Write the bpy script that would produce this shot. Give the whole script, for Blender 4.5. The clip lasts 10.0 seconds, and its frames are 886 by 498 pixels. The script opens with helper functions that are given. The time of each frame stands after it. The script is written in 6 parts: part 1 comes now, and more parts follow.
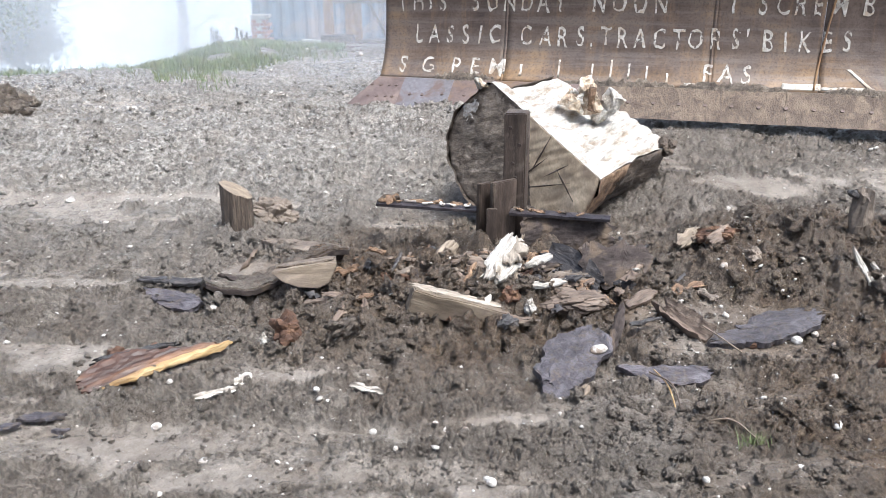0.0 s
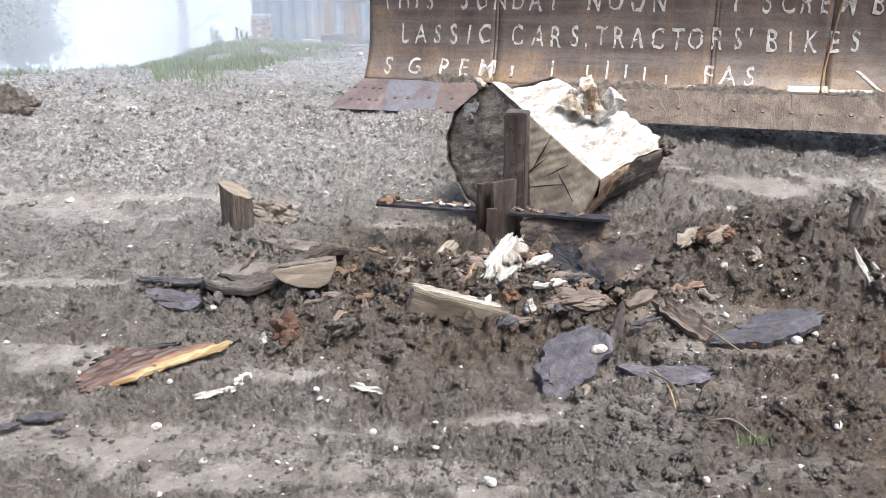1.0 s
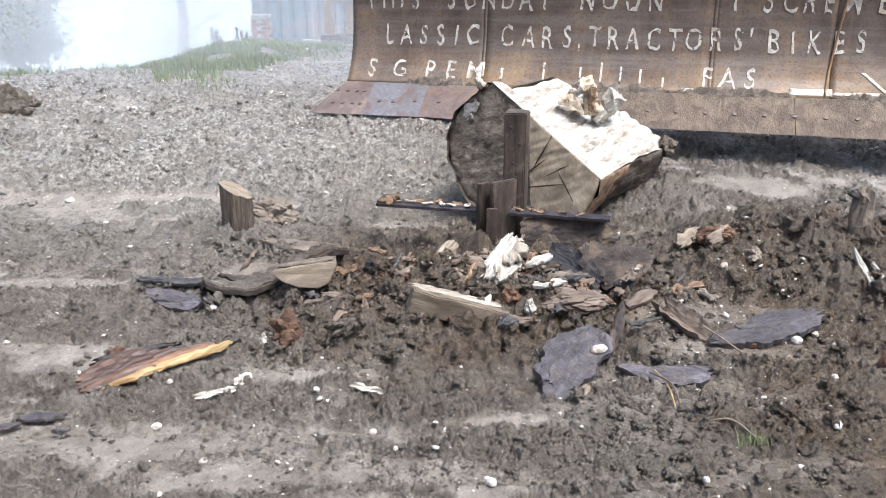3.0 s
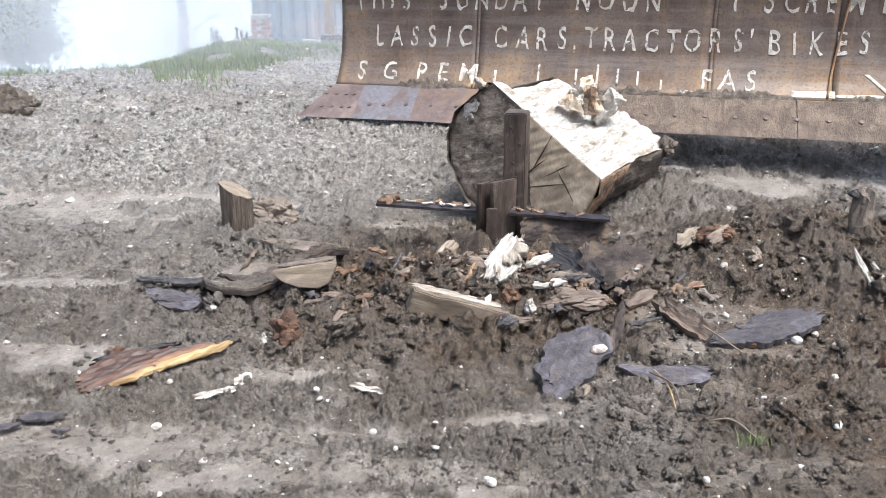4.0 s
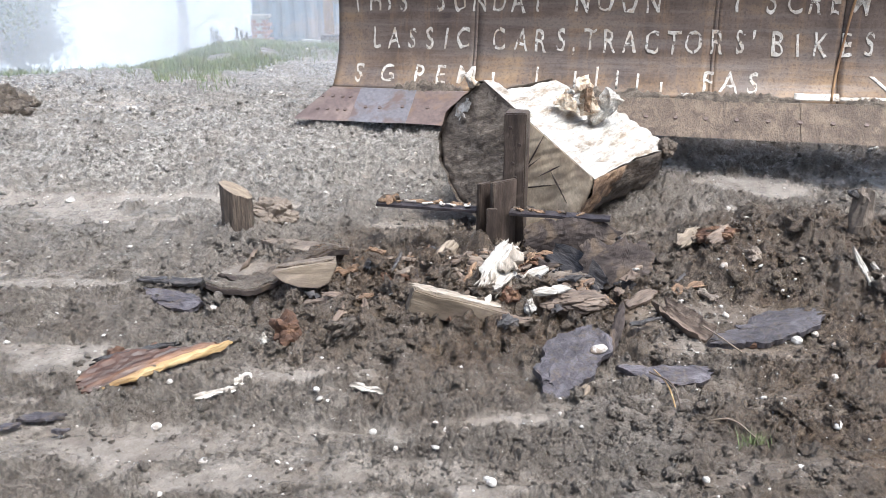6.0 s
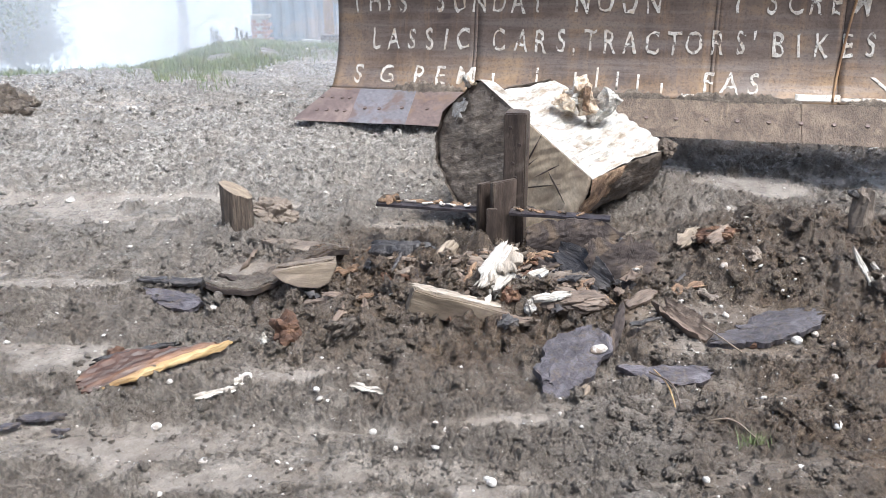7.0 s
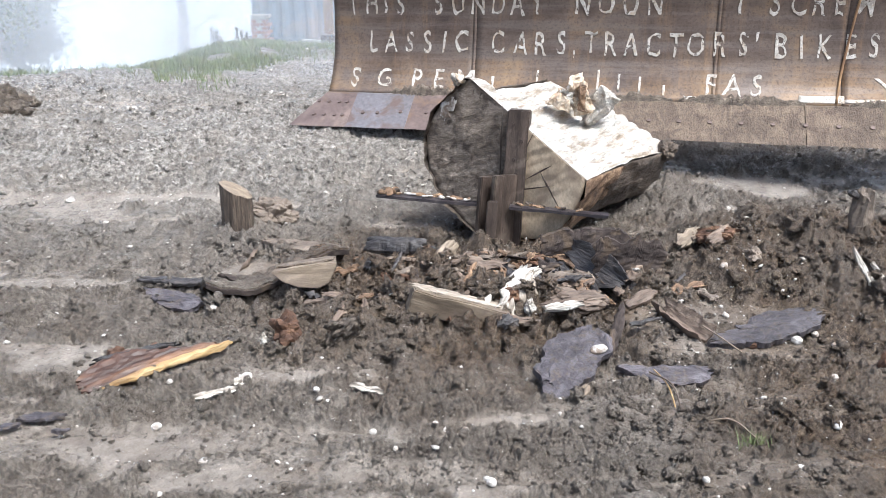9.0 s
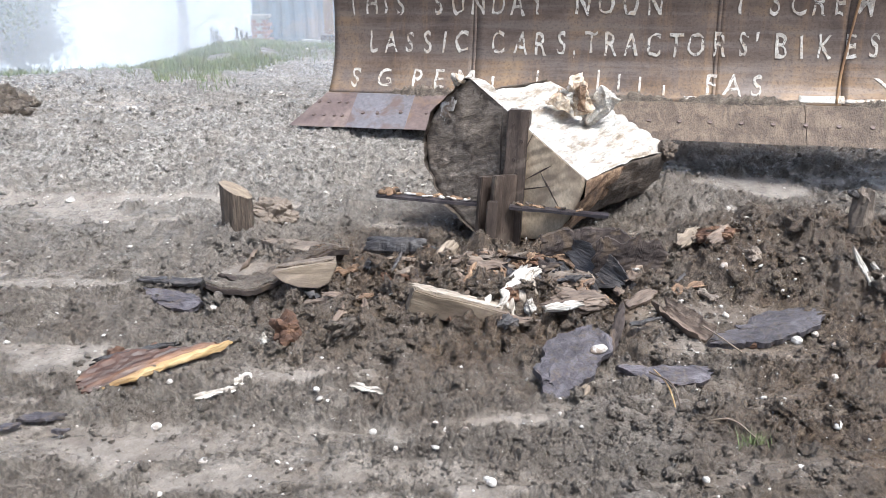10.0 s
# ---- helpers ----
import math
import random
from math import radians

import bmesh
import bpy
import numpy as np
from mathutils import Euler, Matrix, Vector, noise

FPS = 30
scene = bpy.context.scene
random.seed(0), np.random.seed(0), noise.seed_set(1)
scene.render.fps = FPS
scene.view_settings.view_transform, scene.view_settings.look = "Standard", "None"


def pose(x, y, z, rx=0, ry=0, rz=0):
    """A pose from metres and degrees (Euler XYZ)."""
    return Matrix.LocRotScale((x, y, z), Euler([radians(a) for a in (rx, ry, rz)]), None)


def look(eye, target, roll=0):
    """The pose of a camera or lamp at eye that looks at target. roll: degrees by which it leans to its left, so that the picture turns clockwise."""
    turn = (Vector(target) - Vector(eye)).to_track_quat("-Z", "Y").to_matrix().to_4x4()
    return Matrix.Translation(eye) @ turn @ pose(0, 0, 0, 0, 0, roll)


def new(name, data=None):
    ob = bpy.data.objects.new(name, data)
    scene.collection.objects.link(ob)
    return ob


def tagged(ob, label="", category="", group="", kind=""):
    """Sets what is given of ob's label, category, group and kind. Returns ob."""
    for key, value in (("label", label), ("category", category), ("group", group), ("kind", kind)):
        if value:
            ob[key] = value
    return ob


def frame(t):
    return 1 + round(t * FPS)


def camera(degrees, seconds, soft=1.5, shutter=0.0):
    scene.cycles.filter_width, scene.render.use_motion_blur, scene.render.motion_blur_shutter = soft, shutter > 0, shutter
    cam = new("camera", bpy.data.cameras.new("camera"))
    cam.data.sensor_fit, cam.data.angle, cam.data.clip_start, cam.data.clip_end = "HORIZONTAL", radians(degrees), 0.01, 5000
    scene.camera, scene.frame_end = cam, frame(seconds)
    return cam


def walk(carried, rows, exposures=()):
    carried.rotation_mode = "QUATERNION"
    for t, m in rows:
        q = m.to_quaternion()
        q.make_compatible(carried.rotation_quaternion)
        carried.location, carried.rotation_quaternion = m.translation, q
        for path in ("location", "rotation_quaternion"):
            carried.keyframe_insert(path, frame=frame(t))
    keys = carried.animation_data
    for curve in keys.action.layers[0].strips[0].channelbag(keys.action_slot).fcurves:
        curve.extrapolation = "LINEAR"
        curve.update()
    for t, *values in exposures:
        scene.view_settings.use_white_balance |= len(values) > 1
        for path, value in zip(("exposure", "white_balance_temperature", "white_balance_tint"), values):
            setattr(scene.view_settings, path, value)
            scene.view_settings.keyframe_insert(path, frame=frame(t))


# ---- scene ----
cam = camera(58.5, 10.0, 0.75)
walk(cam, [(0.0, pose(0, 0, 1.3, 71.04, 0, 0)), (10.0, pose(0, 0, 1.3, 71.04, 0, 0))],
     exposures=[(0.0, 0.9, 5750, 7), (10.0, 0.9, 5750, 7)])

# ---- light: a bright white overcast, misty sky ----
world = bpy.data.worlds.new("misty_sky")
scene.world = world
world.use_nodes = True
wn = world.node_tree.nodes
sky = wn.new("ShaderNodeTexSky")
sky.sky_type = "NISHITA"
sky.sun_disc = False
sky.sun_elevation, sky.sun_rotation = radians(64), radians(133)
sky.air_density, sky.dust_density, sky.ozone_density = 1.0, 6.0, 0.6
world.node_tree.links.new(sky.outputs[0], wn["Background"].inputs[0])
wn["Background"].inputs[1].default_value = 0.125
sun_data = bpy.data.lights.new("sun", "SUN")
sun_data.energy, sun_data.angle, sun_data.color = 3.3, radians(20), (1.0, 0.97, 0.93)
sun = new("sun", sun_data)
sun.matrix_world = look((0, 0, 0), (-0.32, 0.30, -0.90))

# ---- materials ----
def material(name):
    m = bpy.data.materials.new(name)
    m.use_nodes = True
    return m, m.node_tree, m.node_tree.nodes["Principled BSDF"]


def node(tree, kind, **values):
    n = tree.nodes.new(kind)
    for k, v in values.items():
        n.inputs[k.replace("_", " ")].default_value = v
    return n


def noise_node(tree, co, scale, detail=5.0, rough=0.6, distort=0.0):
    n = node(tree, "ShaderNodeTexNoise", Scale=scale, Detail=detail, Roughness=rough, Distortion=distort)
    tree.links.new(co, n.inputs["Vector"])
    return n.outputs["Fac"]


def ramp(tree, fac, stops):
    n = tree.nodes.new("ShaderNodeValToRGB")
    e = n.color_ramp.elements
    while len(e) < len(stops):
        e.new(0.5)
    for el, (p, c) in zip(e, stops):
        el.position = p
        el.color = (*c, 1) if len(c) == 3 else c
    tree.links.new(fac, n.inputs[0])
    return n.outputs["Color"]


def grey(v):
    return (v, v, v)


def mix_colour(tree, fac, a, b):
    n = tree.nodes.new("ShaderNodeMix")
    n.data_type = "RGBA"
    tree.links.new(fac, n.inputs[0])
    for sock, val in ((n.inputs[6], a), (n.inputs[7], b)):
        if isinstance(val, tuple):
            sock.default_value = (*val, 1)
        else:
            tree.links.new(val, sock)
    return n.outputs[2]


def coords(tree, stretch=(1, 1, 1), turn=(0, 0, 0), world_space=False):
    m = tree.nodes.new("ShaderNodeMapping")
    m.inputs["Scale"].default_value = stretch
    m.inputs["Rotation"].default_value = [radians(a) for a in turn]
    if world_space:
        src = tree.nodes.new("ShaderNodeNewGeometry").outputs["Position"]
    else:
        src = tree.nodes.new("ShaderNodeTexCoord").outputs["Object"]
    tree.links.new(src, m.inputs["Vector"])
    return m.outputs[0]


def relief(tree, bsdf, heights, distance):
    """Bump from several (height, strength) pairs, one after another."""
    last = None
    for h, s in heights:
        b = node(tree, "ShaderNodeBump", Strength=s, Distance=distance)
        tree.links.new(h, b.inputs["Height"])
        if last:
            tree.links.new(last, b.inputs["Normal"])
        last = b.outputs[0]
    tree.links.new(last, bsdf.inputs["Normal"])


def surface(name, colours, scale, rough=(0.5, 0.8), stretch=(1, 1, 1), fine=6.0, bump_depth=0.01, bump_strength=0.5,
            stains=None, stain_scale=1.0, world_space=False, metal=0.0, distort=0.0, spec=0.5, turn=(0, 0, 0), per_object=0.0, alpha_wear=0.0):
    """A surface of two scales of colour, broken gloss and relief. colours: two to four, dark to light."""
    m, t, b = material(name)
    co = coords(t, stretch, turn, world_space)
    coarse = noise_node(t, co, scale, 6, 0.62, distort)
    small = noise_node(t, co, scale * fine, 5, 0.65)
    k = len(colours)
    stops = [(0.32 + 0.38 * i / (k - 1), c) for i, c in enumerate(colours)]
    col = ramp(t, coarse, stops)
    grain = ramp(t, small, [(0.3, grey(0.72)), (0.7, grey(1.22))])
    mul = t.nodes.new("ShaderNodeMix")
    mul.data_type, mul.blend_type = "RGBA", "MULTIPLY"
    mul.inputs[0].default_value = 1.0
    t.links.new(col, mul.inputs[6])
    t.links.new(grain, mul.inputs[7])
    col = mul.outputs[2]
    if stains:
        co2 = coords(t, (1, 1, 1), (0, 0, 0), world_space)
        where = ramp(t, noise_node(t, co2, stain_scale, 5, 0.6, 0.4), [(0.52, grey(0)), (0.64, grey(1))])
        col = mix_colour(t, where, col, stains)
    if per_object:
        info = t.nodes.new("ShaderNodeObjectInfo")
        hsv = t.nodes.new("ShaderNodeHueSaturation")
        rng = node(t, "ShaderNodeMapRange", To_Min=1 - per_object, To_Max=1 + per_object)
        t.links.new(info.outputs["Random"], rng.inputs["Value"])
        t.links.new(rng.outputs[0], hsv.inputs["Value"])
        t.links.new(col, hsv.inputs["Color"])
        col = hsv.outputs[0]
    if alpha_wear:
        t.links.new(ramp(t, noise_node(t, co, alpha_wear, 5, 0.7), [(0.36, grey(0)), (0.46, grey(1))]), b.inputs["Alpha"])
    t.links.new(col, b.inputs["Base Color"])
    t.links.new(ramp(t, small, [(0.3, grey(rough[0])), (0.7, grey(rough[1]))]), b.inputs["Roughness"])
    b.inputs["Metallic"].default_value = metal
    b.inputs["Specular IOR Level"].default_value = spec
    relief(t, b, [(coarse, bump_strength * 0.6), (small, bump_strength)], bump_depth)
    return m


def mud_material():
    m, t, b = material("wet_mud")
    co = coords(t, world_space=True)
    patches = noise_node(t, co, 1.1, 4, 0.55, 0.3)
    clods = noise_node(t, co, 9.0, 7, 0.66)
    grit = noise_node(t, co, 70.0, 5, 0.7)
    specks = noise_node(t, co, 42.0, 2, 0.5)
    crumbs = noise_node(t, co, 28.0, 8, 0.75)
    fresh = ramp(t, crumbs, [(0.34, (0.04, 0.027, 0.017)), (0.5, (0.102, 0.070, 0.045)), (0.66, (0.19, 0.137, 0.09))])
    slurry = ramp(t, clods, [(0.3, (0.10, 0.082, 0.065)), (0.5, (0.19, 0.16, 0.13)), (0.7, (0.30, 0.261, 0.219))])
    # dark crumbs over the slurry, their tone also giving the shade of crevices
    slurry = mix_colour(t, ramp(t, noise_node(t, co, 19.0, 9, 0.72, 0.3), [(0.50, grey(0)), (0.60, grey(0.35))]), slurry, ramp(t, crumbs, [(0.36, (0.04, 0.03, 0.022)), (0.62, (0.17, 0.135, 0.105))]))
    # stony ground farther up the yard, painted paler in place of mid-distance haze
    far = t.nodes.new("ShaderNodeVectorMath")
    far.operation = "DISTANCE"
    far.inputs[1].default_value = (-2.2, 7.4, 0.2)
    t.links.new(co, far.inputs[0])
    haze_zone = node(t, "ShaderNodeMapRange", From_Min=4.2, From_Max=2.4, To_Min=0.0, To_Max=1.0)
    t.links.new(far.outputs["Value"], haze_zone.inputs["Value"])
    hazed_gravel = ramp(t, noise_node(t, co, 24.0, 8, 0.75), [(0.36, (0.10, 0.087, 0.072)), (0.5, (0.25, 0.223, 0.193)), (0.64, (0.52, 0.48, 0.43))])
    slurry = mix_colour(t, haze_zone.outputs[0], slurry, hazed_gravel)
    # dug soil round the splitter and to one side, pale slurry over the rest of the yard
    dug = None
    for centre, reach in (((0.2, 3.3, 0), 1.3), ((1.9, 3.3, 0), 1.5), ((1.6, 2.0, 0), 1.1)):
        gap = t.nodes.new("ShaderNodeVectorMath")
        gap.operation = "DISTANCE"
        gap.inputs[1].default_value = centre
        t.links.new(co, gap.inputs[0])
        rng = node(t, "ShaderNodeMapRange", From_Min=reach, From_Max=reach * 0.45, To_Min=0.0, To_Max=0.9)
        t.links.new(gap.outputs["Value"], rng.inputs["Value"])
        if dug:
            top = t.nodes.new("ShaderNodeMath")
            top.operation = "MAXIMUM"
            t.links.new(dug, top.inputs[0])
            t.links.new(rng.outputs[0], top.inputs[1])
            dug = top.outputs[0]
        else:
            dug = rng.outputs[0]
    blot = node(t, "ShaderNodeMapRange", From_Min=0.35, From_Max=0.65, To_Min=-0.28, To_Max=0.28)
    t.links.new(noise_node(t, co, 3.0, 5, 0.65), blot.inputs["Value"])
    both = t.nodes.new("ShaderNodeMath")
    both.operation, both.use_clamp = "ADD", True
    t.links.new(dug, both.inputs[0])
    t.links.new(blot.outputs[0], both.inputs[1])
    col = mix_colour(t, both.outputs[0], slurry, fresh)
    gritty = mix_colour(t, ramp(t, grit, [(0.46, grey(0.0)), (0.62, grey(0.55))]), col, (0.05, 0.037, 0.027))
    # dark grit fades out up the yard, softened in colour like haze
    col = mix_colour(t, haze_zone.outputs[0], gritty, col)
    chips = ramp(t, specks, [(0.72, grey(0)), (0.75, grey(1))])
    col = mix_colour(t, chips, col, (0.5, 0.47, 0.42))
    slick = t.nodes.new("ShaderNodeAttribute")
    slick.attribute_name = "slick"
    # pale slurry film, its colour raised further to give wet sheen and glints
    sheen_film = ramp(t, clods, [(0.3, (0.178, 0.150, 0.122)), (0.5, (0.258, 0.222, 0.185)), (0.7, (0.36, 0.315, 0.268))])
    sheen_film = mix_colour(t, both.outputs[0], sheen_film, (0.115, 0.084, 0.058))
    part_way = node(t, "ShaderNodeMapRange", From_Min=0.0, From_Max=1.0, To_Min=0.0, To_Max=0.75)
    t.links.new(slick.outputs["Fac"], part_way.inputs["Value"])
    col = mix_colour(t, part_way.outputs[0], col, sheen_film)
    t.links.new(col, b.inputs["Base Color"])
    gloss = mix_colour(t, slick.outputs["Fac"], ramp(t, patches, [(0.36, grey(0.55)), (0.6, grey(0.25))]), ramp(t, crumbs, [(0.3, grey(0.12)), (0.7, grey(0.3))]))
    t.links.new(gloss, b.inputs["Roughness"])
    b.inputs["Specular IOR Level"].default_value = 0.45
    dry = t.nodes.new("ShaderNodeMath")
    dry.operation = "MULTIPLY_ADD"
    t.links.new(slick.outputs["Fac"], dry.inputs[0])
    dry.inputs[1].default_value, dry.inputs[2].default_value = -0.62, 0.75
    fine = t.nodes.new("ShaderNodeMath")
    fine.operation = "MULTIPLY"
    t.links.new(crumbs, fine.inputs[0])
    t.links.new(dry.outputs[0], fine.inputs[1])
    relief(t, b, [(clods, 0.25), (fine.outputs[0], 1.0), (grit, 0.6)], 0.035)
    return m


MUD = mud_material()
CLOD = surface("mud_clod", [(0.055, 0.04, 0.028), (0.145, 0.112, 0.083), (0.28, 0.228, 0.175)], 22, (0.3, 0.7), world_space=True, bump_depth=0.02, bump_strength=1.0)
STONE = surface("pale_flint", [(0.30, 0.26, 0.22), (0.48, 0.44, 0.39), (0.68, 0.65, 0.61)], 40, (0.4, 0.7), world_space=True, bump_depth=0.004, stains=(0.2, 0.15, 0.11), stain_scale=18)


def rust_material():
    m, t, b = material("scraped_rusty_steel")
    co = coords(t)
    drip = noise_node(t, coords(t, (5, 1, 0.45)), 2.2, 6, 0.65)
    scrape = noise_node(t, coords(t, (0.35, 1, 5)), 3.0, 6, 0.7)
    cloud = noise_node(t, co, 2.3, 6, 0.65, 0.5)
    fleck = noise_node(t, co, 55, 5, 0.7)
    col = ramp(t, cloud, [(0.32, (0.052, 0.034, 0.027)), (0.46, (0.10, 0.071, 0.055)), (0.56, (0.135, 0.099, 0.077)), (0.7, (0.22, 0.148, 0.088))])
    col = mix_colour(t, ramp(t, drip, [(0.52, grey(0)), (0.70, grey(0.45))]), col, (0.27, 0.165, 0.085))
    low = node(t, "ShaderNodeMapRange", From_Min=0.5, From_Max=0.24, To_Min=0.0, To_Max=1.0)
    axes = t.nodes.new("ShaderNodeSeparateXYZ")
    t.links.new(co, axes.inputs[0])
    t.links.new(axes.outputs["Z"], low.inputs["Value"])
    where = t.nodes.new("ShaderNodeMath")
    where.operation = "MULTIPLY"
    t.links.new(low.outputs[0], where.inputs[0])
    t.links.new(ramp(t, noise_node(t, coords(t, (1.6, 1, 0.7)), 1.5, 6, 0.7, 0.6), [(0.42, grey(0)), (0.62, grey(0.65))]), where.inputs[1])
    col = mix_colour(t, where.outputs[0], col, (0.36, 0.215, 0.09))
    col = mix_colour(t, ramp(t, scrape, [(0.46, grey(0)), (0.62, grey(0.6))]), col, (0.165, 0.134, 0.112))
    col = mix_colour(t, ramp(t, fleck, [(0.5, grey(0)), (0.66, grey(0.55))]), col, (0.05, 0.033, 0.026))
    t.links.new(col, b.inputs["Base Color"])
    t.links.new(ramp(t, scrape, [(0.35, grey(0.8)), (0.65, grey(0.42))]), b.inputs["Roughness"])
    b.inputs["Metallic"].default_value = 0.2
    relief(t, b, [(cloud, 0.2), (fleck, 0.5)], 0.004)
    return m


RUST = rust_material()
TORN_BROWN = surface("torn_brown_wood", [(0.08, 0.045, 0.026), (0.22, 0.135, 0.078), (0.42, 0.28, 0.165)], 12, (0.6, 0.85), stretch=(0.5, 1.5, 1.5), bump_depth=0.015, bump_strength=0.9)
RUST_ORANGE = surface("orange_rust", [(0.15, 0.08, 0.04), (0.22, 0.125, 0.06), (0.32, 0.20, 0.095)], 7, (0.7, 0.9), stretch=(1, 1, 0.3), bump_depth=0.003)
EDGE = surface("worn_edge_steel", [(0.12, 0.085, 0.075), (0.17, 0.125, 0.11), (0.24, 0.18, 0.15)], 5, (0.35, 0.6), bump_depth=0.003, metal=0.35, stains=(0.20, 0.13, 0.08), stain_scale=2.5)
EDGE_BRIGHT = surface("polished_edge_steel", [(0.14, 0.128, 0.132), (0.21, 0.20, 0.215)], 6, (0.35, 0.55), bump_depth=0.002, metal=0.3, stains=(0.14, 0.10, 0.085), stain_scale=5)
EDGE_MUDDY = surface("muddy_edge_steel", [(0.075, 0.054, 0.04), (0.145, 0.105, 0.074), (0.22, 0.165, 0.118)], 7, (0.6, 0.85), stretch=(2, 1, 0.6), fine=7, bump_depth=0.018, bump_strength=0.9, stains=(0.085, 0.06, 0.044), stain_scale=9, distort=0.6)
PAINT = surface("white_brush_paint", [(0.34, 0.29, 0.24), (0.5, 0.46, 0.4), (0.68, 0.64, 0.58)], 16, (0.5, 0.8), bump_depth=0.002, stains=(0.42, 0.33, 0.24), stain_scale=14, alpha_wear=26)
BARK = surface("oak_bark", [(0.05, 0.038, 0.028), (0.11, 0.082, 0.06), (0.19, 0.145, 0.105)], 9, (0.6, 0.9), stretch=(1, 0.3, 1), bump_depth=0.03, bump_strength=0.9)
SAWN = surface("weathered_end_grain", [(0.08, 0.062, 0.047), (0.19, 0.15, 0.114), (0.36, 0.30, 0.24)], 10, (0.6, 0.9), stretch=(0.85, 1, 1.15), fine=5, bump_depth=0.016, bump_strength=0.6, turn=(0, 35, 0), stains=(0.07, 0.052, 0.038), stain_scale=12, distort=1.2)
SPLIT = surface("fresh_split_wood", [(0.36, 0.28, 0.20), (0.68, 0.63, 0.555), (0.80, 0.775, 0.73)], 9, (0.5, 0.8), stretch=(2.2, 0.45, 2.2), fine=5, bump_depth=0.03, bump_strength=1.0)
TORN = surface("torn_heartwood", [(0.26, 0.16, 0.09), (0.5, 0.4, 0.29), (0.72, 0.65, 0.55)], 14, (0.5, 0.8), stretch=(1.5, 0.3, 1.5), bump_depth=0.01)
SAWN_LIGHT = surface("tan_broken_wood", [(0.34, 0.255, 0.17), (0.47, 0.37, 0.255), (0.56, 0.455, 0.33)], 4, (0.6, 0.85), stretch=(1.3, 1, 0.8), fine=14, bump_depth=0.004, bump_strength=0.35, turn=(0, -32, 0), stains=(0.27, 0.205, 0.145), stain_scale=4)
IRON = surface("dark_muddy_iron", [(0.03, 0.021, 0.016), (0.075, 0.054, 0.042), (0.15, 0.112, 0.086)], 9, (0.4, 0.7), stretch=(1.6, 1.6, 0.4), fine=7, bump_depth=0.005, metal=0.3, stains=(0.14, 0.11, 0.085), stain_scale=7)
HOLE_DARK = surface("dark_hole", [(0.02, 0.014, 0.011), (0.05, 0.03, 0.02)], 30, (0.6, 0.9))
IRON_WET = surface("wet_wing_iron", [(0.022, 0.018, 0.02), (0.05, 0.042, 0.045), (0.10, 0.083, 0.08)], 12, (0.22, 0.5), fine=7, bump_depth=0.003, metal=0.4)


# ---- mesh helpers ----
def part(name, bm, mat, parent=None, label=""):
    me = bpy.data.meshes.new(name)
    bm.to_mesh(me)
    bm.free()
    for mm in (mat if isinstance(mat, (list, tuple)) else [mat]):
        me.materials.append(mm)
    ob = new(name, me)
    if parent:
        ob.parent = parent
    if label:
        ob["label"] = label
    return ob


def grid_part(name, verts, faces, mat, parent=None, label="", smooth=True):
    me = bpy.data.meshes.new(name)
    me.from_pydata([tuple(map(float, v)) for v in verts], [], faces)
    me.materials.append(mat)
    if smooth:
        me.polygons.foreach_set("use_smooth", [True] * len(me.polygons))
    me.update()
    ob = new(name, me)
    if parent:
        ob.parent = parent
    if label:
        ob["label"] = label
    return ob


def put(ob, m):
    ob.matrix_basis = m
    return ob


def box_bm(sx, sy, sz, centre=(0, 0, 0), bevel=0.006, rough=0.0, cuts=0, seed=0):
    bm = bmesh.new()
    bmesh.ops.create_cube(bm, size=1)
    bmesh.ops.scale(bm, vec=(sx, sy, sz), verts=bm.verts)
    if cuts:
        bmesh.ops.subdivide_edges(bm, edges=bm.edges[:], cuts=cuts, use_grid_fill=True)
    if bevel:
        bmesh.ops.bevel(bm, geom=[e for e in bm.edges if e.is_manifold and e.calc_face_angle(0) > 0.8], offset=bevel, segments=2, affect="EDGES")
    for v in bm.verts:
        if rough:
            v.co += noise.noise_vector(v.co * 14 + Vector((seed, 0, 0))) * rough
        v.co += Vector(centre)
    return bm


def cyl_bm(r1, r2, h, seg=12, centre=(0, 0, 0), axis="Z"):
    bm = bmesh.new()
    bmesh.ops.create_cone(bm, cap_ends=True, segments=seg, radius1=r1, radius2=r2, depth=h)
    if axis == "Y":
        bmesh.ops.rotate(bm, matrix=Matrix.Rotation(radians(90), 3, "X"), verts=bm.verts)
    bmesh.ops.translate(bm, vec=centre, verts=bm.verts)
    return bm


def hash01(ix, iy, seed):
    n = (ix.astype(np.int64) * 374761393 + iy.astype(np.int64) * 668265263 + seed * 1442695041) & 0xFFFFFFFF
    n = ((n ^ (n >> 13)) * 1274126177) & 0xFFFFFFFF
    return ((n ^ (n >> 16)) & 0xFFFF) / 65535.0


def value_noise(x, y, seed):
    ix, iy = np.floor(x), np.floor(y)
    fx, fy = x - ix, y - iy
    fx, fy = fx * fx * (3 - 2 * fx), fy * fy * (3 - 2 * fy)
    a, b = hash01(ix, iy, seed), hash01(ix + 1, iy, seed)
    c, d = hash01(ix, iy + 1, seed), hash01(ix + 1, iy + 1, seed)
    return (a * (1 - fx) + b * fx) * (1 - fy) + (c * (1 - fx) + d * fx) * fy


def fbm(x, y, size, octaves, seed, gain=0.5):
    total, amp, norm = 0, 1.0, 0
    for i in range(octaves):
        k = 2.03 ** i / size
        a = 0.6 * i + seed
        total = total + amp * value_noise((x * math.cos(a) - y * math.sin(a)) * k, (x * math.sin(a) + y * math.cos(a)) * k, seed + 7 * i)
        norm += amp
        amp *= gain
    return total / norm


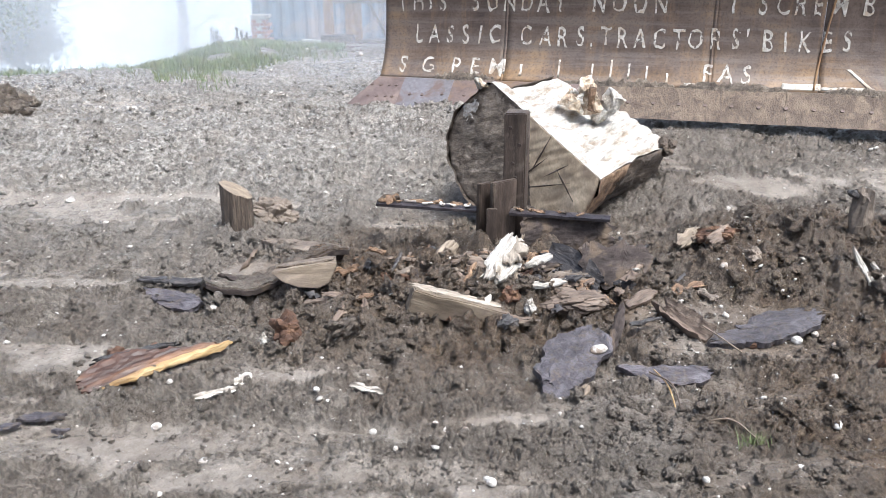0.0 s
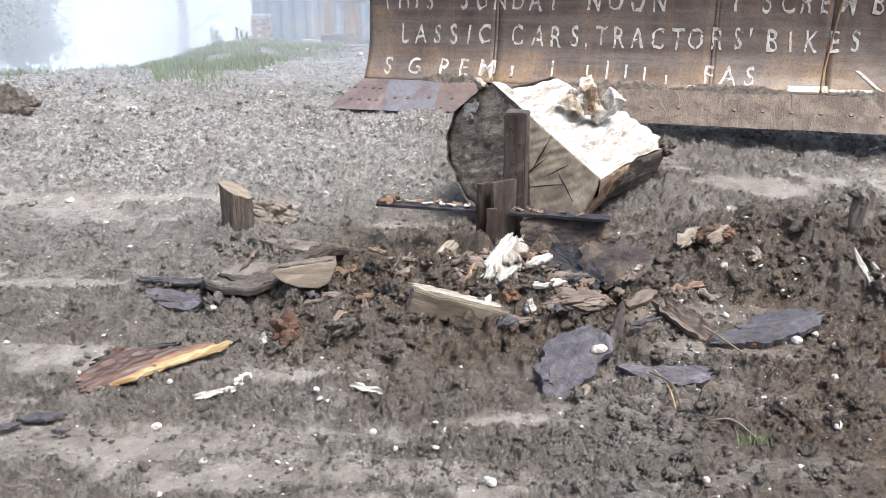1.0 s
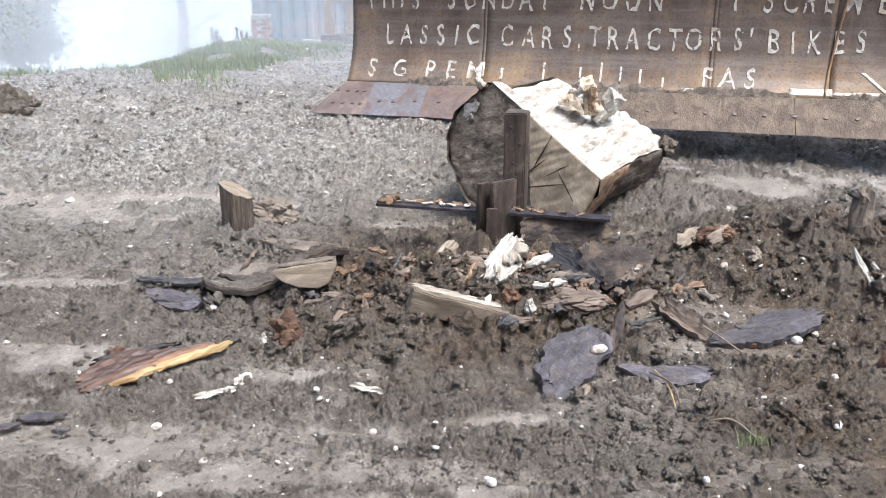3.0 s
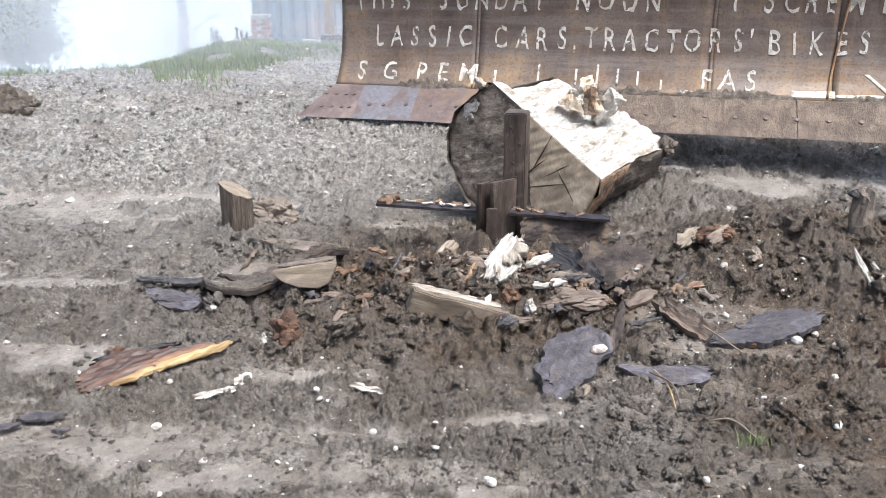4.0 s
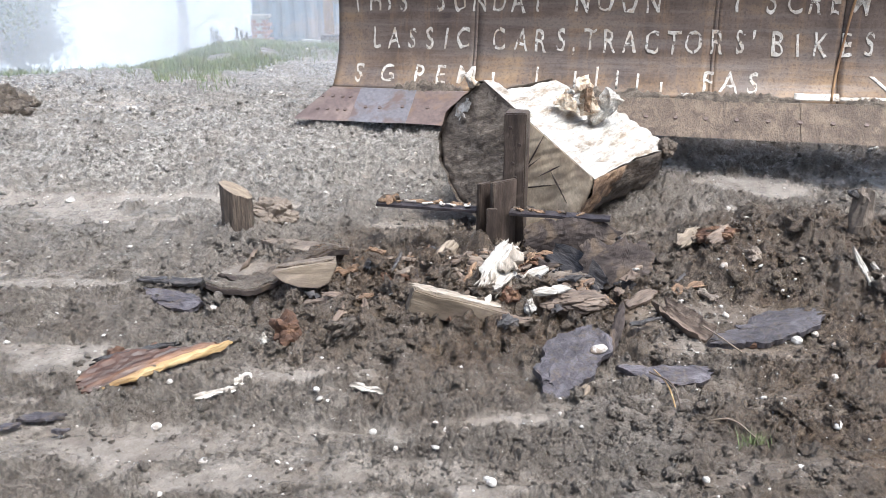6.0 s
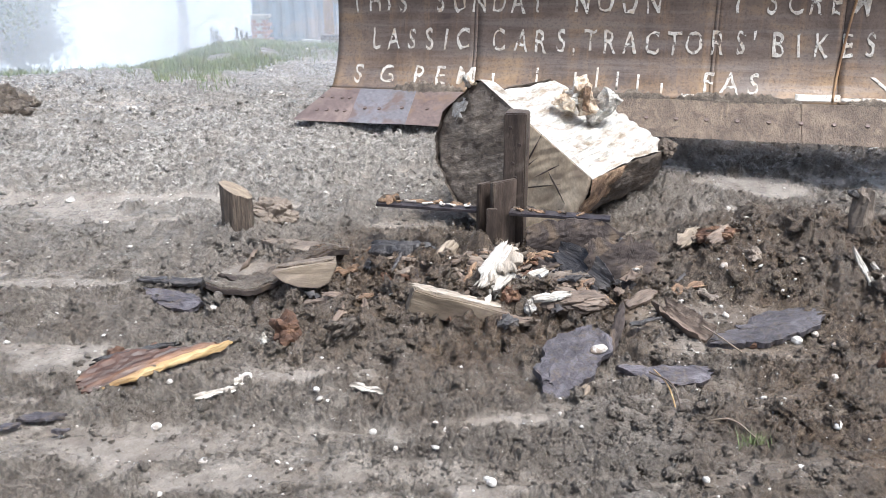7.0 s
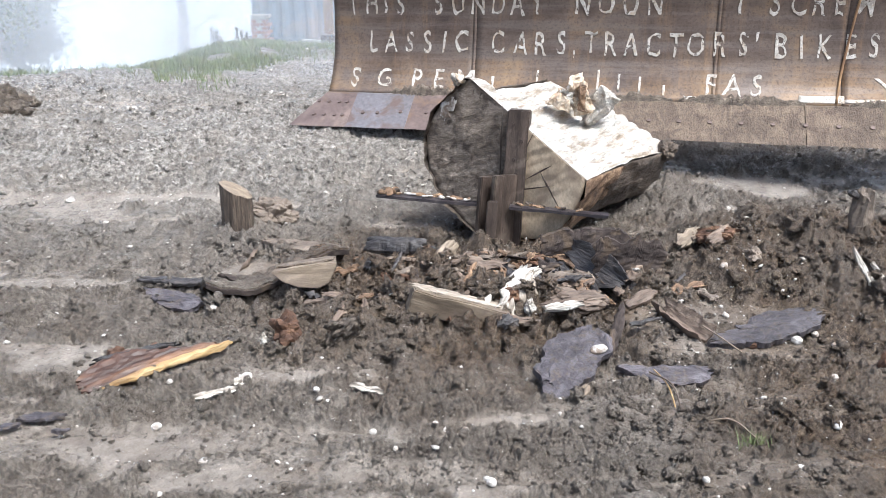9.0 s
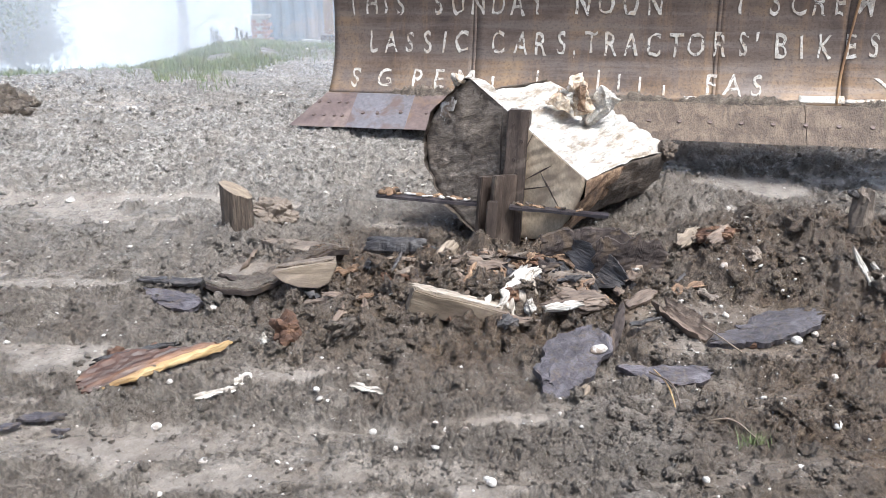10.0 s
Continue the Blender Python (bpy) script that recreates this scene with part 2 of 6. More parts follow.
def shard_mesh(length, width, thick, point0=0.4, point1=0.4, curl=0.0, bow=0.0, jag=0.22, rough=0.011, seed=0, nx=44, ny=18, profile=()):
    """A torn plate: grain along x, ragged outline, bent across (curl) and along (bow)."""
    verts, faces = [], []
    rnd = random.Random(seed * 13 + 1)
    knots = [(sorted([0, 1] + [rnd.random() for _ in range(6)]), [rnd.uniform(-1.4, 0.9) for _ in range(8)]) for _ in range(2)]
    for side in (0, 1):
        for i in range(nx + 1):
            s = i / nx
            k = 1 - point0 * (1 - sstep(0, 0.4, s)) - point1 * sstep(0.6, 1, s)
            for j in range(ny + 1):
                v = -1 + 2 * j / ny
                ragged = 1 + jag * float(np.interp(s, knots[v > 0][0], knots[v > 0][1])) + jag * 0.35 * noise.noise(Vector((s * 37, seed, 5 + (v > 0))))
                y = v * width / 2 * float(k) * ragged
                if profile:
                    lo, hi = (float(np.interp(s, [q[0] for q in profile], [q[i] for q in profile])) for i in (1, 2))
                    wob = 0.16 * noise.noise(Vector((s * 7, seed, v > 0))) + 0.09 * noise.noise(Vector((round(s * 22) * 0.9, seed, v > 0))) + 0.05 * noise.noise(Vector((s * 60, seed, v > 0)))
                    y = width / 2 * (lo + (hi - lo) * (v + 1) / 2 + wob * abs(v))
                x = (s - 0.5) * length + jag * length * 0.45 * (noise.noise(Vector((v * 2.5, seed, 7 + i // (nx // 2)))) + 0.6 * noise.noise(Vector((v * 9, seed, 9 + i // (nx // 2))))) * abs(2 * s - 1) ** 2
                z = curl * (v * v - 0.4) + bow * ((2 * s - 1) ** 2 - 0.4)
                edge = 1 - (0.25 if profile else 0.55) * max(abs(v) ** 4, abs(2 * s - 1) ** 6)
                z += (0.5 - side) * thick * edge
                z += rough * (0.4 * noise.noise(Vector((x * 9, y * 22, seed + side))) + 0.6 * noise.noise(Vector((x * 30, y * 70, seed + side))) + 0.5 * abs(noise.noise(Vector((x * 8, y * 120, seed + side)))))
                verts.append((x, y, z))
    c = (nx + 1) * (ny + 1)
    q = lambda i, j, k: k * c + i * (ny + 1) + j
    for i in range(nx):
        for j in range(ny):
            faces.append((q(i, j, 0), q(i + 1, j, 0), q(i + 1, j + 1, 0), q(i, j + 1, 0)))
            faces.append((q(i, j, 1), q(i, j + 1, 1), q(i + 1, j + 1, 1), q(i + 1, j, 1)))
        faces.append((q(i, 0, 0), q(i, 0, 1), q(i + 1, 0, 1), q(i + 1, 0, 0)))
        faces.append((q(i, ny, 0), q(i + 1, ny, 0), q(i + 1, ny, 1), q(i, ny, 1)))
    for j in range(ny):
        faces.append((q(0, j, 0), q(0, j + 1, 0), q(0, j + 1, 1), q(0, j, 1)))
        faces.append((q(nx, j, 0), q(nx, j, 1), q(nx, j + 1, 1), q(nx, j + 1, 0)))
    return verts, faces


# ---- ground relief ----
def sstep(a, b, x):
    s = np.clip((np.asarray(x, float) - a) / (b - a), 0, 1)
    return s * s * (3 - 2 * s)


def bump(x, y, cx, cy, rx, ry, h):
    return h * np.exp(-((x - cx) / rx) ** 2 - ((y - cy) / ry) ** 2)


def ground_h(x, y):
    """The large shape of the yard: a level near part, a rise, a grassy bank and a fall into the mist."""
    x, y = np.asarray(x, float), np.asarray(y, float)
    r = np.hypot(x, y)
    u = x / np.maximum(y, 0.5)
    front = sstep(0.0, 2.0, y)
    z = 0.28 * sstep(4.5, 5.9, y) + 0.06 * sstep(7.5, 9.0, r) * sstep(0, 2, y)
    away = sstep(-0.22, -0.42, u)
    z = z - front * away * (0.55 * sstep(9.0, 13.0, r) + 0.16 * np.clip(r - 11, 0, 40))
    z = z - front * (1 - away) * (0.055 * np.clip(r - 11.5, 0, 8) + 0.16 * np.clip(r - 22, 0, 40))
    z = z + front * 0.13 * np.exp(-((u + 0.29) / 0.075) ** 2) * sstep(8.6, 11.5, r) * (1 - sstep(13, 16, r))
    z = z + bump(x, y, -0.10, 3.30, 0.75, 0.42, 0.06) + bump(x, y, 0.55, 3.15, 0.5, 0.35, 0.03)
    z = z + bump(x, y, -1.05, 3.95, 0.38, 0.25, 0.10)
    z = z + bump(x, y, 1.75, 3.65, 0.55, 0.50, 0.20) + bump(x, y, 1.25, 3.3, 0.35, 0.3, 0.08)
    z = z - bump(x, y, 1.02, 2.42, 0.20, 0.09, 0.07) - bump(x, y, 0.45, 4.4, 0.5, 0.4, 0.03)
    z = z - bump(x, y, -0.74, 3.12, 0.22, 0.07, 0.09) + bump(x, y, -0.82, 3.44, 0.28, 0.10, 0.05) + bump(x, y, -0.45, 2.92, 0.45, 0.10, 0.04)
    z = z + bump(x, y, 0.62, 3.58, 0.26, 0.10, 0.08)
    z = z - 0.07 * sstep(0.6, 1.4, x) * sstep(4.9, 5.5, y) * (1 - sstep(7.5, 9, y))
    z = z + bump(x, y, -3.6, 6.15, 0.35, 0.28, 0.14)
    return z


def churn(x, y):
    """How churned the mud is, 0 (slick) to 1."""
    heap = bump(x, y, 0.0, 3.35, 1.0, 0.55, 1.0) + bump(x, y, 1.7, 3.6, 0.8, 0.7, 1.0) + bump(x, y, -1.0, 3.9, 0.4, 0.3, 0.6)
    quiet = sstep(0.6, 1.0, x) * sstep(4.1, 4.5, y) * (1 - sstep(6.5, 7.5, y))
    base = 0.24 + 0.40 * (1 - 0.6 * quiet) * sstep(3.9, 4.8, y) * (1 - 0.6 * sstep(8, 10, y))
    return np.clip(base + 0.8 * heap + 0.4 * sstep(0.45, 0.65, fbm(x, y, 0.9, 3, 5)) * sstep(2.0, 2.7, y + 0.3 * x), 0, 1)


def lumps(x, y, size, seed, sharp=1.0):
    """Close-packed lumps of that size: domes of uneven height with creases between them, 0 to 1."""
    gx, gy = x / size, y / size
    ix, iy = np.floor(gx), np.floor(gy)
    best = np.zeros_like(gx)
    for ox in (-1, 0, 1):
        for oy in (-1, 0, 1):
            cx, cy = ix + ox, iy + oy
            px, py = cx + hash01(cx, cy, seed), cy + hash01(cx, cy, seed + 1)
            r = 0.45 + 0.5 * hash01(cx, cy, seed + 2)
            d = ((gx - px) ** 2 + (gy - py) ** 2) / (r * r)
            best = np.maximum(best, np.clip(1 - d, 0, 1) ** (0.5 * sharp) * (0.25 + 0.75 * hash01(cx, cy, seed + 3)))
    return best


def smear(x, y):
    """Where the mud is pressed smooth and wet, 0 to 1."""
    s = bump(x, y, -1.75, 3.32, 0.70, 0.10, 1.2) + bump(x, y, -0.95, 2.00, 0.45, 0.12, 0.9) + bump(x, y, -0.44, 2.46, 0.30, 0.06, 1.2) + bump(x, y, -0.5, 1.84, 0.4, 0.07, 0.9)
    s = s + bump(x, y, 1.12, 2.36, 0.20, 0.07, 1.3) + bump(x, y, 2.2, 4.9, 0.9, 0.25, 0.8) + bump(x, y, 1.5, 4.45, 0.7, 0.16, 0.45) + bump(x, y, 0.80, 2.86, 0.16, 0.13, 1.1) + bump(x, y, 0.88, 2.64, 0.12, 0.07, 1.1) + bump(x, y, -1.35, 2.55, 0.3, 0.09, 1.0)
    s = s + bump(x, y, -0.86, 3.34, 0.20, 0.10, 1.2) + bump(x, y, -3.0, 6.6, 1.3, 0.25, 0.9) + bump(x, y, 0.2, 2.15, 0.22, 0.05, 0.9) + bump(x, y, -0.2, 4.2, 0.25, 0.12, 1.0) + bump(x, y, -2.2, 4.7, 0.8, 0.1, 0.9)
    s = s + 0.9 * (1 - 0.85 * sstep(0.45, 0.8, churn(x, y))) * sstep(0.52, 0.64, fbm(x * 0.35, y * 1.5, 0.32, 4, 131)) - 1.1 * (fbm(x, y, 0.12, 3, 137) - 0.4)
    return sstep(0.35, 0.75, s)


def chunks(x, y, size, seed, tilt=1.3):
    """Broken soil: angular pieces of that size, each at its own height and tilt, with cracks between."""
    wx = x + 0.5 * size * (fbm(x, y, size * 0.6, 2, seed + 5) - 0.5)
    wy = y + 0.5 * size * (fbm(x, y, size * 0.6, 2, seed + 6) - 0.5)
    gx, gy = wx / size, wy / size
    ix, iy = np.floor(gx), np.floor(gy)
    first, second, high = np.full_like(gx, 9.0), np.full_like(gx, 9.0), np.zeros_like(gx)
    for ox in (-1, 0, 1):
        for oy in (-1, 0, 1):
            cx, cy = ix + ox, iy + oy
            dx, dy = gx - cx - hash01(cx, cy, seed), gy - cy - hash01(cx, cy, seed + 1)
            d = np.hypot(dx, dy)
            h = hash01(cx, cy, seed + 2) - 0.5 + tilt * ((hash01(cx, cy, seed + 3) - 0.5) * dx + (hash01(cx, cy, seed + 4) - 0.5) * dy)
            near = d < first
            second = np.where(near, first, np.minimum(second, d))
            high = np.where(near, h, high)
            first = np.where(near, d, first)
    body = sstep(0.0, 0.34, second - first)
    return (high + 0.35) * body - 0.3


def mud_relief(x, y):
    """The fine relief of the mud, and how far each place is filled level with slurry (0 to 1)."""
    x, y = np.asarray(x, float), np.asarray(y, float)
    c = churn(x, y)
    calm = 1 - 0.6 * sstep(9, 14, np.hypot(x, y))
    wx, wy = x + 0.05 * (fbm(x, y, 0.06, 2, 3) - 0.5), y + 0.05 * (fbm(x, y, 0.06, 2, 4) - 0.5)
    big = lumps(wx, wy, 0.26, 11) - 0.35
    ruts = fbm(x * 0.35, y, 0.22, 2, 61) - 0.5
    grain = fbm(x, y * 1.3, 0.055, 3, 97, 0.75) - 0.5
    mess = sstep(0.40, 0.56, fbm(x * 0.45, y * 1.4, 0.5, 3, 71))
    patch = sstep(0.42, 0.60, fbm(x * 0.7, y * 1.2, 0.24, 3, 171))
    loose = np.maximum(0.25 + 0.75 * np.maximum(mess, patch), 0.8 * sstep(0.45, 0.8, c))
    far = sstep(4.2, 5.2, y)
    front = 1 - sstep(2.35, 2.75, y)
    band = sstep(0.37, 0.50, fbm(x * 0.22 + 0.1 * y, y * 2.0, 0.17, 4, 191))
    loose = loose * (1 - front * (1 - band) * 0.85)
    heaped = sstep(0.55, 0.95, c) * (1 - far)
    f = c * (0.075 * big + 0.075 * heaped * chunks(x, y, 0.31, 83, 1.6) + (0.068 - 0.04 * far) * chunks(x, y, 0.14, 11) + (0.036 - 0.010 * far) * chunks(x, y, 0.065, 29))
    f = f + loose * ((0.024 + 0.006 * front) * chunks(x, y, 0.036, 47) + (0.012 + 0.005 * front) * chunks(x * 1.1, y, 0.017, 59)) + 0.018 * far * (0.3 + 0.7 * patch) * lumps(x, y, 0.075, 37)
    f = calm * (f + 0.04 * grain * (0.3 + c) * (0.3 + 0.7 * mess) + 0.05 * ruts * (0.6 + 0.4 * c))
    near = 1 - sstep(2.2, 2.7, y)
    f = f + front * 0.012 * (band - 0.5)
    f = f + near * (0.032 + 0.022 * sstep(-0.1, 0.4, x)) * (lumps(x * 0.16 + 0.06 * fbm(x, y, 0.3, 2, 7), y, 0.11, 149) - 0.4)
    level = -0.022 - 0.012 * far - 0.006 * front + 0.04 * (fbm(x, y * 1.6, 1.1, 3, 113) - 0.5) - (0.04 - 0.02 * far) * c - 0.06 * heaped + 0.02 * np.exp(-((y - 3.3) / 0.35) ** 2) * sstep(-0.8, -1.3, x)
    slick = sstep(-0.004, 0.006, level - f)
    f = np.where(f > level, f, level + 0.15 * (f - level))
    s = smear(x, y)
    return f * (1 - s) + s * (0.14 * f - 0.004), np.maximum(np.maximum(slick * 0.8, s), 0.7 * front * (1 - band))


def ground_fine(x, y):
    return mud_relief(x, y)[0]


def ground_z(x, y):
    return float(ground_h(x, y) + ground_fine(x, y))


def ground():
    """One sheet, finest where the camera stands close to it, out to the horizon."""
    front = np.arange(-36.0, 36.01, 0.088)
    side = np.linspace(36.5, 323.5, 150)
    ang = np.radians(np.concatenate([front, side]))
    rad = [0.0004, 0.6, 1.0, 1.3, 1.5, 1.6]
    while rad[-1] < 1500:
        r = rad[-1]
        rad.append(r + (0.0022 + 0.0006 * r * r if r < 14 else r * 0.08))
    rad = np.array(rad)
    rr, aa = np.meshgrid(rad, ang, indexing="ij")
    x, y = rr * np.sin(aa) + 0.03, rr * np.cos(aa) - 0.05
    seen = 1 - sstep(radians(36), radians(40), np.abs((aa + math.pi) % (2 * math.pi) - math.pi))
    fine, slick = mud_relief(x, y)
    z = ground_h(x, y) + fine * (0.06 + 0.94 * seen) * sstep(0.4, 1.4, rr)
    n, m = x.shape
    idx = np.arange(n * m).reshape(n, m)
    nxt = np.roll(idx, -1, axis=1)
    quads = np.stack([idx[:-1], idx[1:], nxt[1:], nxt[:-1]], -1).reshape(-1, 4)
    me = bpy.data.meshes.new("ground")
    me.vertices.add(n * m)
    me.vertices.foreach_set("co", np.stack([x, y, z], -1).ravel())
    me.loops.add(quads.size)
    me.loops.foreach_set("vertex_index", quads.ravel().astype(np.int32))
    me.polygons.add(len(quads))
    me.polygons.foreach_set("loop_start", np.arange(0, quads.size, 4, dtype=np.int32))
    me.polygons.foreach_set("use_smooth", np.ones(len(quads), dtype=bool))
    me.materials.append(MUD)
    me.update(calc_edges=True)
    wet = me.attributes.new("slick", "FLOAT", "POINT")
    wet.data.foreach_set("value", slick.ravel().astype(np.float32))
    me.flip_normals()
    return tagged(new("ground", me), "churned wet brown mud yard strewn with pale chips", "ground", kind="structure")


ground()


def backdrop():
    # an emitting wall stands in for the lit mist, stronger to the left
    m, t, b = material("glowing_mist")
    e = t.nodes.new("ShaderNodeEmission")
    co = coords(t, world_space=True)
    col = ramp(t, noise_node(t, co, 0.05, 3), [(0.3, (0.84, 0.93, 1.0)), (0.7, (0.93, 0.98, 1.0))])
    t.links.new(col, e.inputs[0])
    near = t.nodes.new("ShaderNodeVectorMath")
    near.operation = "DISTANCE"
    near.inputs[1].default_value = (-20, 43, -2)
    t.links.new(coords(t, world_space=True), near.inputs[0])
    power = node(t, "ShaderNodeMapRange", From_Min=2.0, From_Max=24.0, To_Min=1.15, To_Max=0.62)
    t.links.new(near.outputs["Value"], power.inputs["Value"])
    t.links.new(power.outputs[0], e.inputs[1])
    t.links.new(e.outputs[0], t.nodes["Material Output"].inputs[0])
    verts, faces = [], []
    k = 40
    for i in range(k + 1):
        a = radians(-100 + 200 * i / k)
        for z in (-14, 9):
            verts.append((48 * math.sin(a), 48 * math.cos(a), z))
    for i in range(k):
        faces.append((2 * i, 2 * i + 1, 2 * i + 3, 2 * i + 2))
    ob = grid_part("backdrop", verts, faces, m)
    tagged(ob, "glowing backdrop for the white mist over the fields", "mist", kind="structure")


backdrop()


# ---- the bulldozer blade ----
PROFILE = ((0.0, 0.0), (0.20, 0.27), (0.24, 0.31), (0.34, 0.375), (0.45, 0.42), (0.60, 0.45), (0.78, 0.462), (0.95, 0.45), (1.12, 0.41), (1.25, 0.36))


def blade_back(z):
    return float(np.interp(z, [p[0] for p in PROFILE], [p[1] for p in PROFILE]))


def swept(x0, x1, z0, z1, proud, thick, nx, nz, wear=0.0, seed=0):
    """A plate on the curve of the blade, from x0 to x1 and z0 to z1."""
    verts, faces = [], []
    for side in (0, 1):
        for i in range(nx + 1):
            for j in range(nz + 1):
                x, z = x0 + (x1 - x0) * i / nx, z0 + (z1 - z0) * j / nz
                y = blade_back(z) - proud + side * thick
                w = wear * noise.noise(Vector((x * 3 + seed, z * 7, side)))
                zz = z + (w if j in (0, nz) else 0)
                verts.append((x, y + w * 0.4, zz))
    s = (nx + 1) * (nz + 1)
    q = lambda i, j, k: k * s + i * (nz + 1) + j
    for i in range(nx):
        for j in range(nz):
            faces.append((q(i, j, 0), q(i + 1, j, 0), q(i + 1, j + 1, 0), q(i, j + 1, 0)))
            faces.append((q(i, j, 1), q(i, j + 1, 1), q(i + 1, j + 1, 1), q(i + 1, j, 1)))
        for j in (0, nz):
            f = (q(i, j, 0), q(i, j, 1), q(i + 1, j, 1), q(i + 1, j, 0))
            faces.append(f if j == 0 else f[::-1])
    for j in range(nz):
        faces.append((q(0, j, 0), q(0, j + 1, 0), q(0, j + 1, 1), q(0, j, 1)))
        faces.append((q(nx, j, 0), q(nx, j, 1), q(nx, j + 1, 1), q(nx, j + 1, 0)))
    return verts, faces


def letters(rows, name, parent, label, wide=0.95):
    """Brush letters that follow the curve of the blade: (character, x, z, height, turn)."""
    for n, (ch, x, z, h, turn) in enumerate(rows):
        verts, faces = [], []
        cu = bpy.data.curves.new("glyph", "FONT")
        cu.body, cu.size, cu.offset, cu.resolution_u, cu.align_x = ch, 1.0, 0.003, 3, "CENTER"
        tmp = new("glyph", cu)
        me = bpy.data.meshes.new_from_object(tmp.evaluated_get(bpy.context.evaluated_depsgraph_get()))
        bpy.data.objects.remove(tmp)
        bpy.data.curves.remove(cu)
        bm = bmesh.new()
        bm.from_mesh(me)
        bpy.data.meshes.remove(me)
        bmesh.ops.triangulate(bm, faces=bm.faces[:])
        bmesh.ops.subdivide_edges(bm, edges=[e for e in bm.edges if e.calc_length() > 0.12], cuts=2)
        base = len(verts)
        bm.verts.index_update()
        rot = Matrix.Rotation(radians(turn), 3, "Z")
        for v in bm.verts:
            p = rot @ v.co
            wob = noise.noise_vector(Vector((p.x * 4 + n * 3.1, p.y * 4, n))) * 0.08
            px, pz = x + (p.x + wob.x) * h * wide, z + (p.y + wob.y) * h * 1.4
            verts.append((px, blade_back(pz) - 0.0045, pz))
        for f in bm.faces:
            faces.append(tuple(base + v.index for v in f.verts))
        bm.free()
        grid_part(name, verts, faces, PAINT, parent, label, smooth=False)


def bulldozer_blade():
    root = tagged(new("bulldozer_blade"), "broad rusty curved steel bulldozer blade with hand-painted white lettering", "bulldozer blade")
    # mouldboard in welded plates
    for x0, x1 in ((0.12, 1.195), (1.2, 2.845), (2.85, 3.62), (3.625, 4.7)):
        v, f = swept(x0, x1, 0.195, 1.25, 0.0, 0.03, 24, 30, 0.004, x0)
        grid_part("mouldboard_plate", v, f, RUST, root)
    for x in (1.197, 2.847):
        v, f = swept(x - 0.012, x + 0.012, 0.2, 1.2, 0.0025, 0.02, 1, 30, 0.002, x)
        grid_part("weld_seam", v, f, RUST, root)
    # slanting rib with an orange rust run
    v, f = swept(0, 0.014, 0.22, 1.2, 0.012, 0.02, 1, 30, 0.004, 3)
    v = [(x + 3.585 + 0.13 * (z - 0.22), y, z) for x, y, z in v]
    grid_part("rib", v, f, RUST_ORANGE, root, "slanting rib with orange rust")
    # cutting edge: corner bit and bolted sections
    bits = ((-0.02, 0.3635, EDGE, "end_bit"), (0.364, 0.8035, EDGE_BRIGHT, "edge_section"), (0.804, 1.9, EDGE, "edge_section"), (1.904, 3.4, EDGE_MUDDY, "edge_section"), (3.404, 4.7, EDGE_MUDDY, "edge_section"))
    sections = []
    for x0, x1, mat, name in bits:
        v, f = swept(x0, x1, 0.0, 0.205, 0.03, 0.035, 14, 6, 0.005, 1)
        if name == "end_bit":
            v = [(x - 0.05 * max(0.0, 1 - z / 0.2) * (1 - min(1, (x + 0.02) / 0.38)) + 0.14 * (z / 0.2) * (1 - min(1, (x + 0.02) / 0.38)), y, z) for x, y, z in v]
        sections.append((x1, grid_part(name, v, f, mat, root, smooth=False)))
    tilt = math.atan2(0.27, 0.2)
    bolt_or_hole = cyl_bm(0.017, 0.013, 0.014, 8)
    bolt_me = bpy.data.meshes.new("bolt_or_hole")
    bolt_or_hole.to_mesh(bolt_me)
    bolt_or_hole.free()
    bolt_me.materials.append(EDGE)
    spots = [(x, z) for x in (0.09, 0.17, 0.25, 0.31) for z in (0.07, 0.15)] + [(0.46 + 0.11 * i, 0.09) for i in range(2)] + [(0.74 + 0.19 * i, 0.1) for i in range(21)]
    for x, z in spots:
        b = new("bolt_or_hole", bolt_me)
        b.parent = next(ob for x1, ob in sections if x < x1)
        b.matrix_basis = Matrix.Translation((x, blade_back(z) - 0.034, z)) @ Matrix.Rotation(radians(90) - tilt + radians(0), 4, "X")
    # ledge of packed mud above the edge
    rnd = random.Random(4)
    for x0, x1, h in ((0.6, 1.15, 0.06), (1.7, 2.6, 0.05), (2.62, 3.42, 0.05), (3.66, 4.2, 0.04)):
        verts, faces = [], []
        n = 40
        for i in range(n + 1):
            x = x0 + (x1 - x0) * i / n
            e = math.sin(math.pi * i / n) ** 0.4
            hh = h * e * (0.55 + 0.8 * rnd.random())
            for dy, dz in ((-0.035 - 0.02 * rnd.random(), -0.01), (-0.03, hh * 0.6), (-0.008, hh), (0.03, hh * 0.7), (0.05, -0.01)):
                verts.append((x, blade_back(0.21) + dy * e, 0.205 + dz))
        for i in range(n):
            for j in range(4):
                a = i * 5 + j
                faces.append((a, a + 5, a + 6, a + 1))
        grid_part("mud_crust", verts, faces, CLOD, root, "crust of packed mud")
    rnd = random.Random(9)
    jig = lambda: rnd.uniform(-5, 5)
    line2 = [("L", .43), ("A", .57), ("S", .71), ("S", .85), ("I", .97), ("C", 1.10), ("C", 1.37), ("A", 1.53), ("R", 1.67), ("S", 1.82), (",", 1.91),
             ("T", 2.02), ("R", 2.15), ("A", 2.29), ("C", 2.44), ("T", 2.58), ("O", 2.71), ("R", 2.86), ("S", 3.01), ("'", 3.10), ("B", 3.24), ("I", 3.37), ("K", 3.50), ("E", 3.66), ("S", 3.79)]
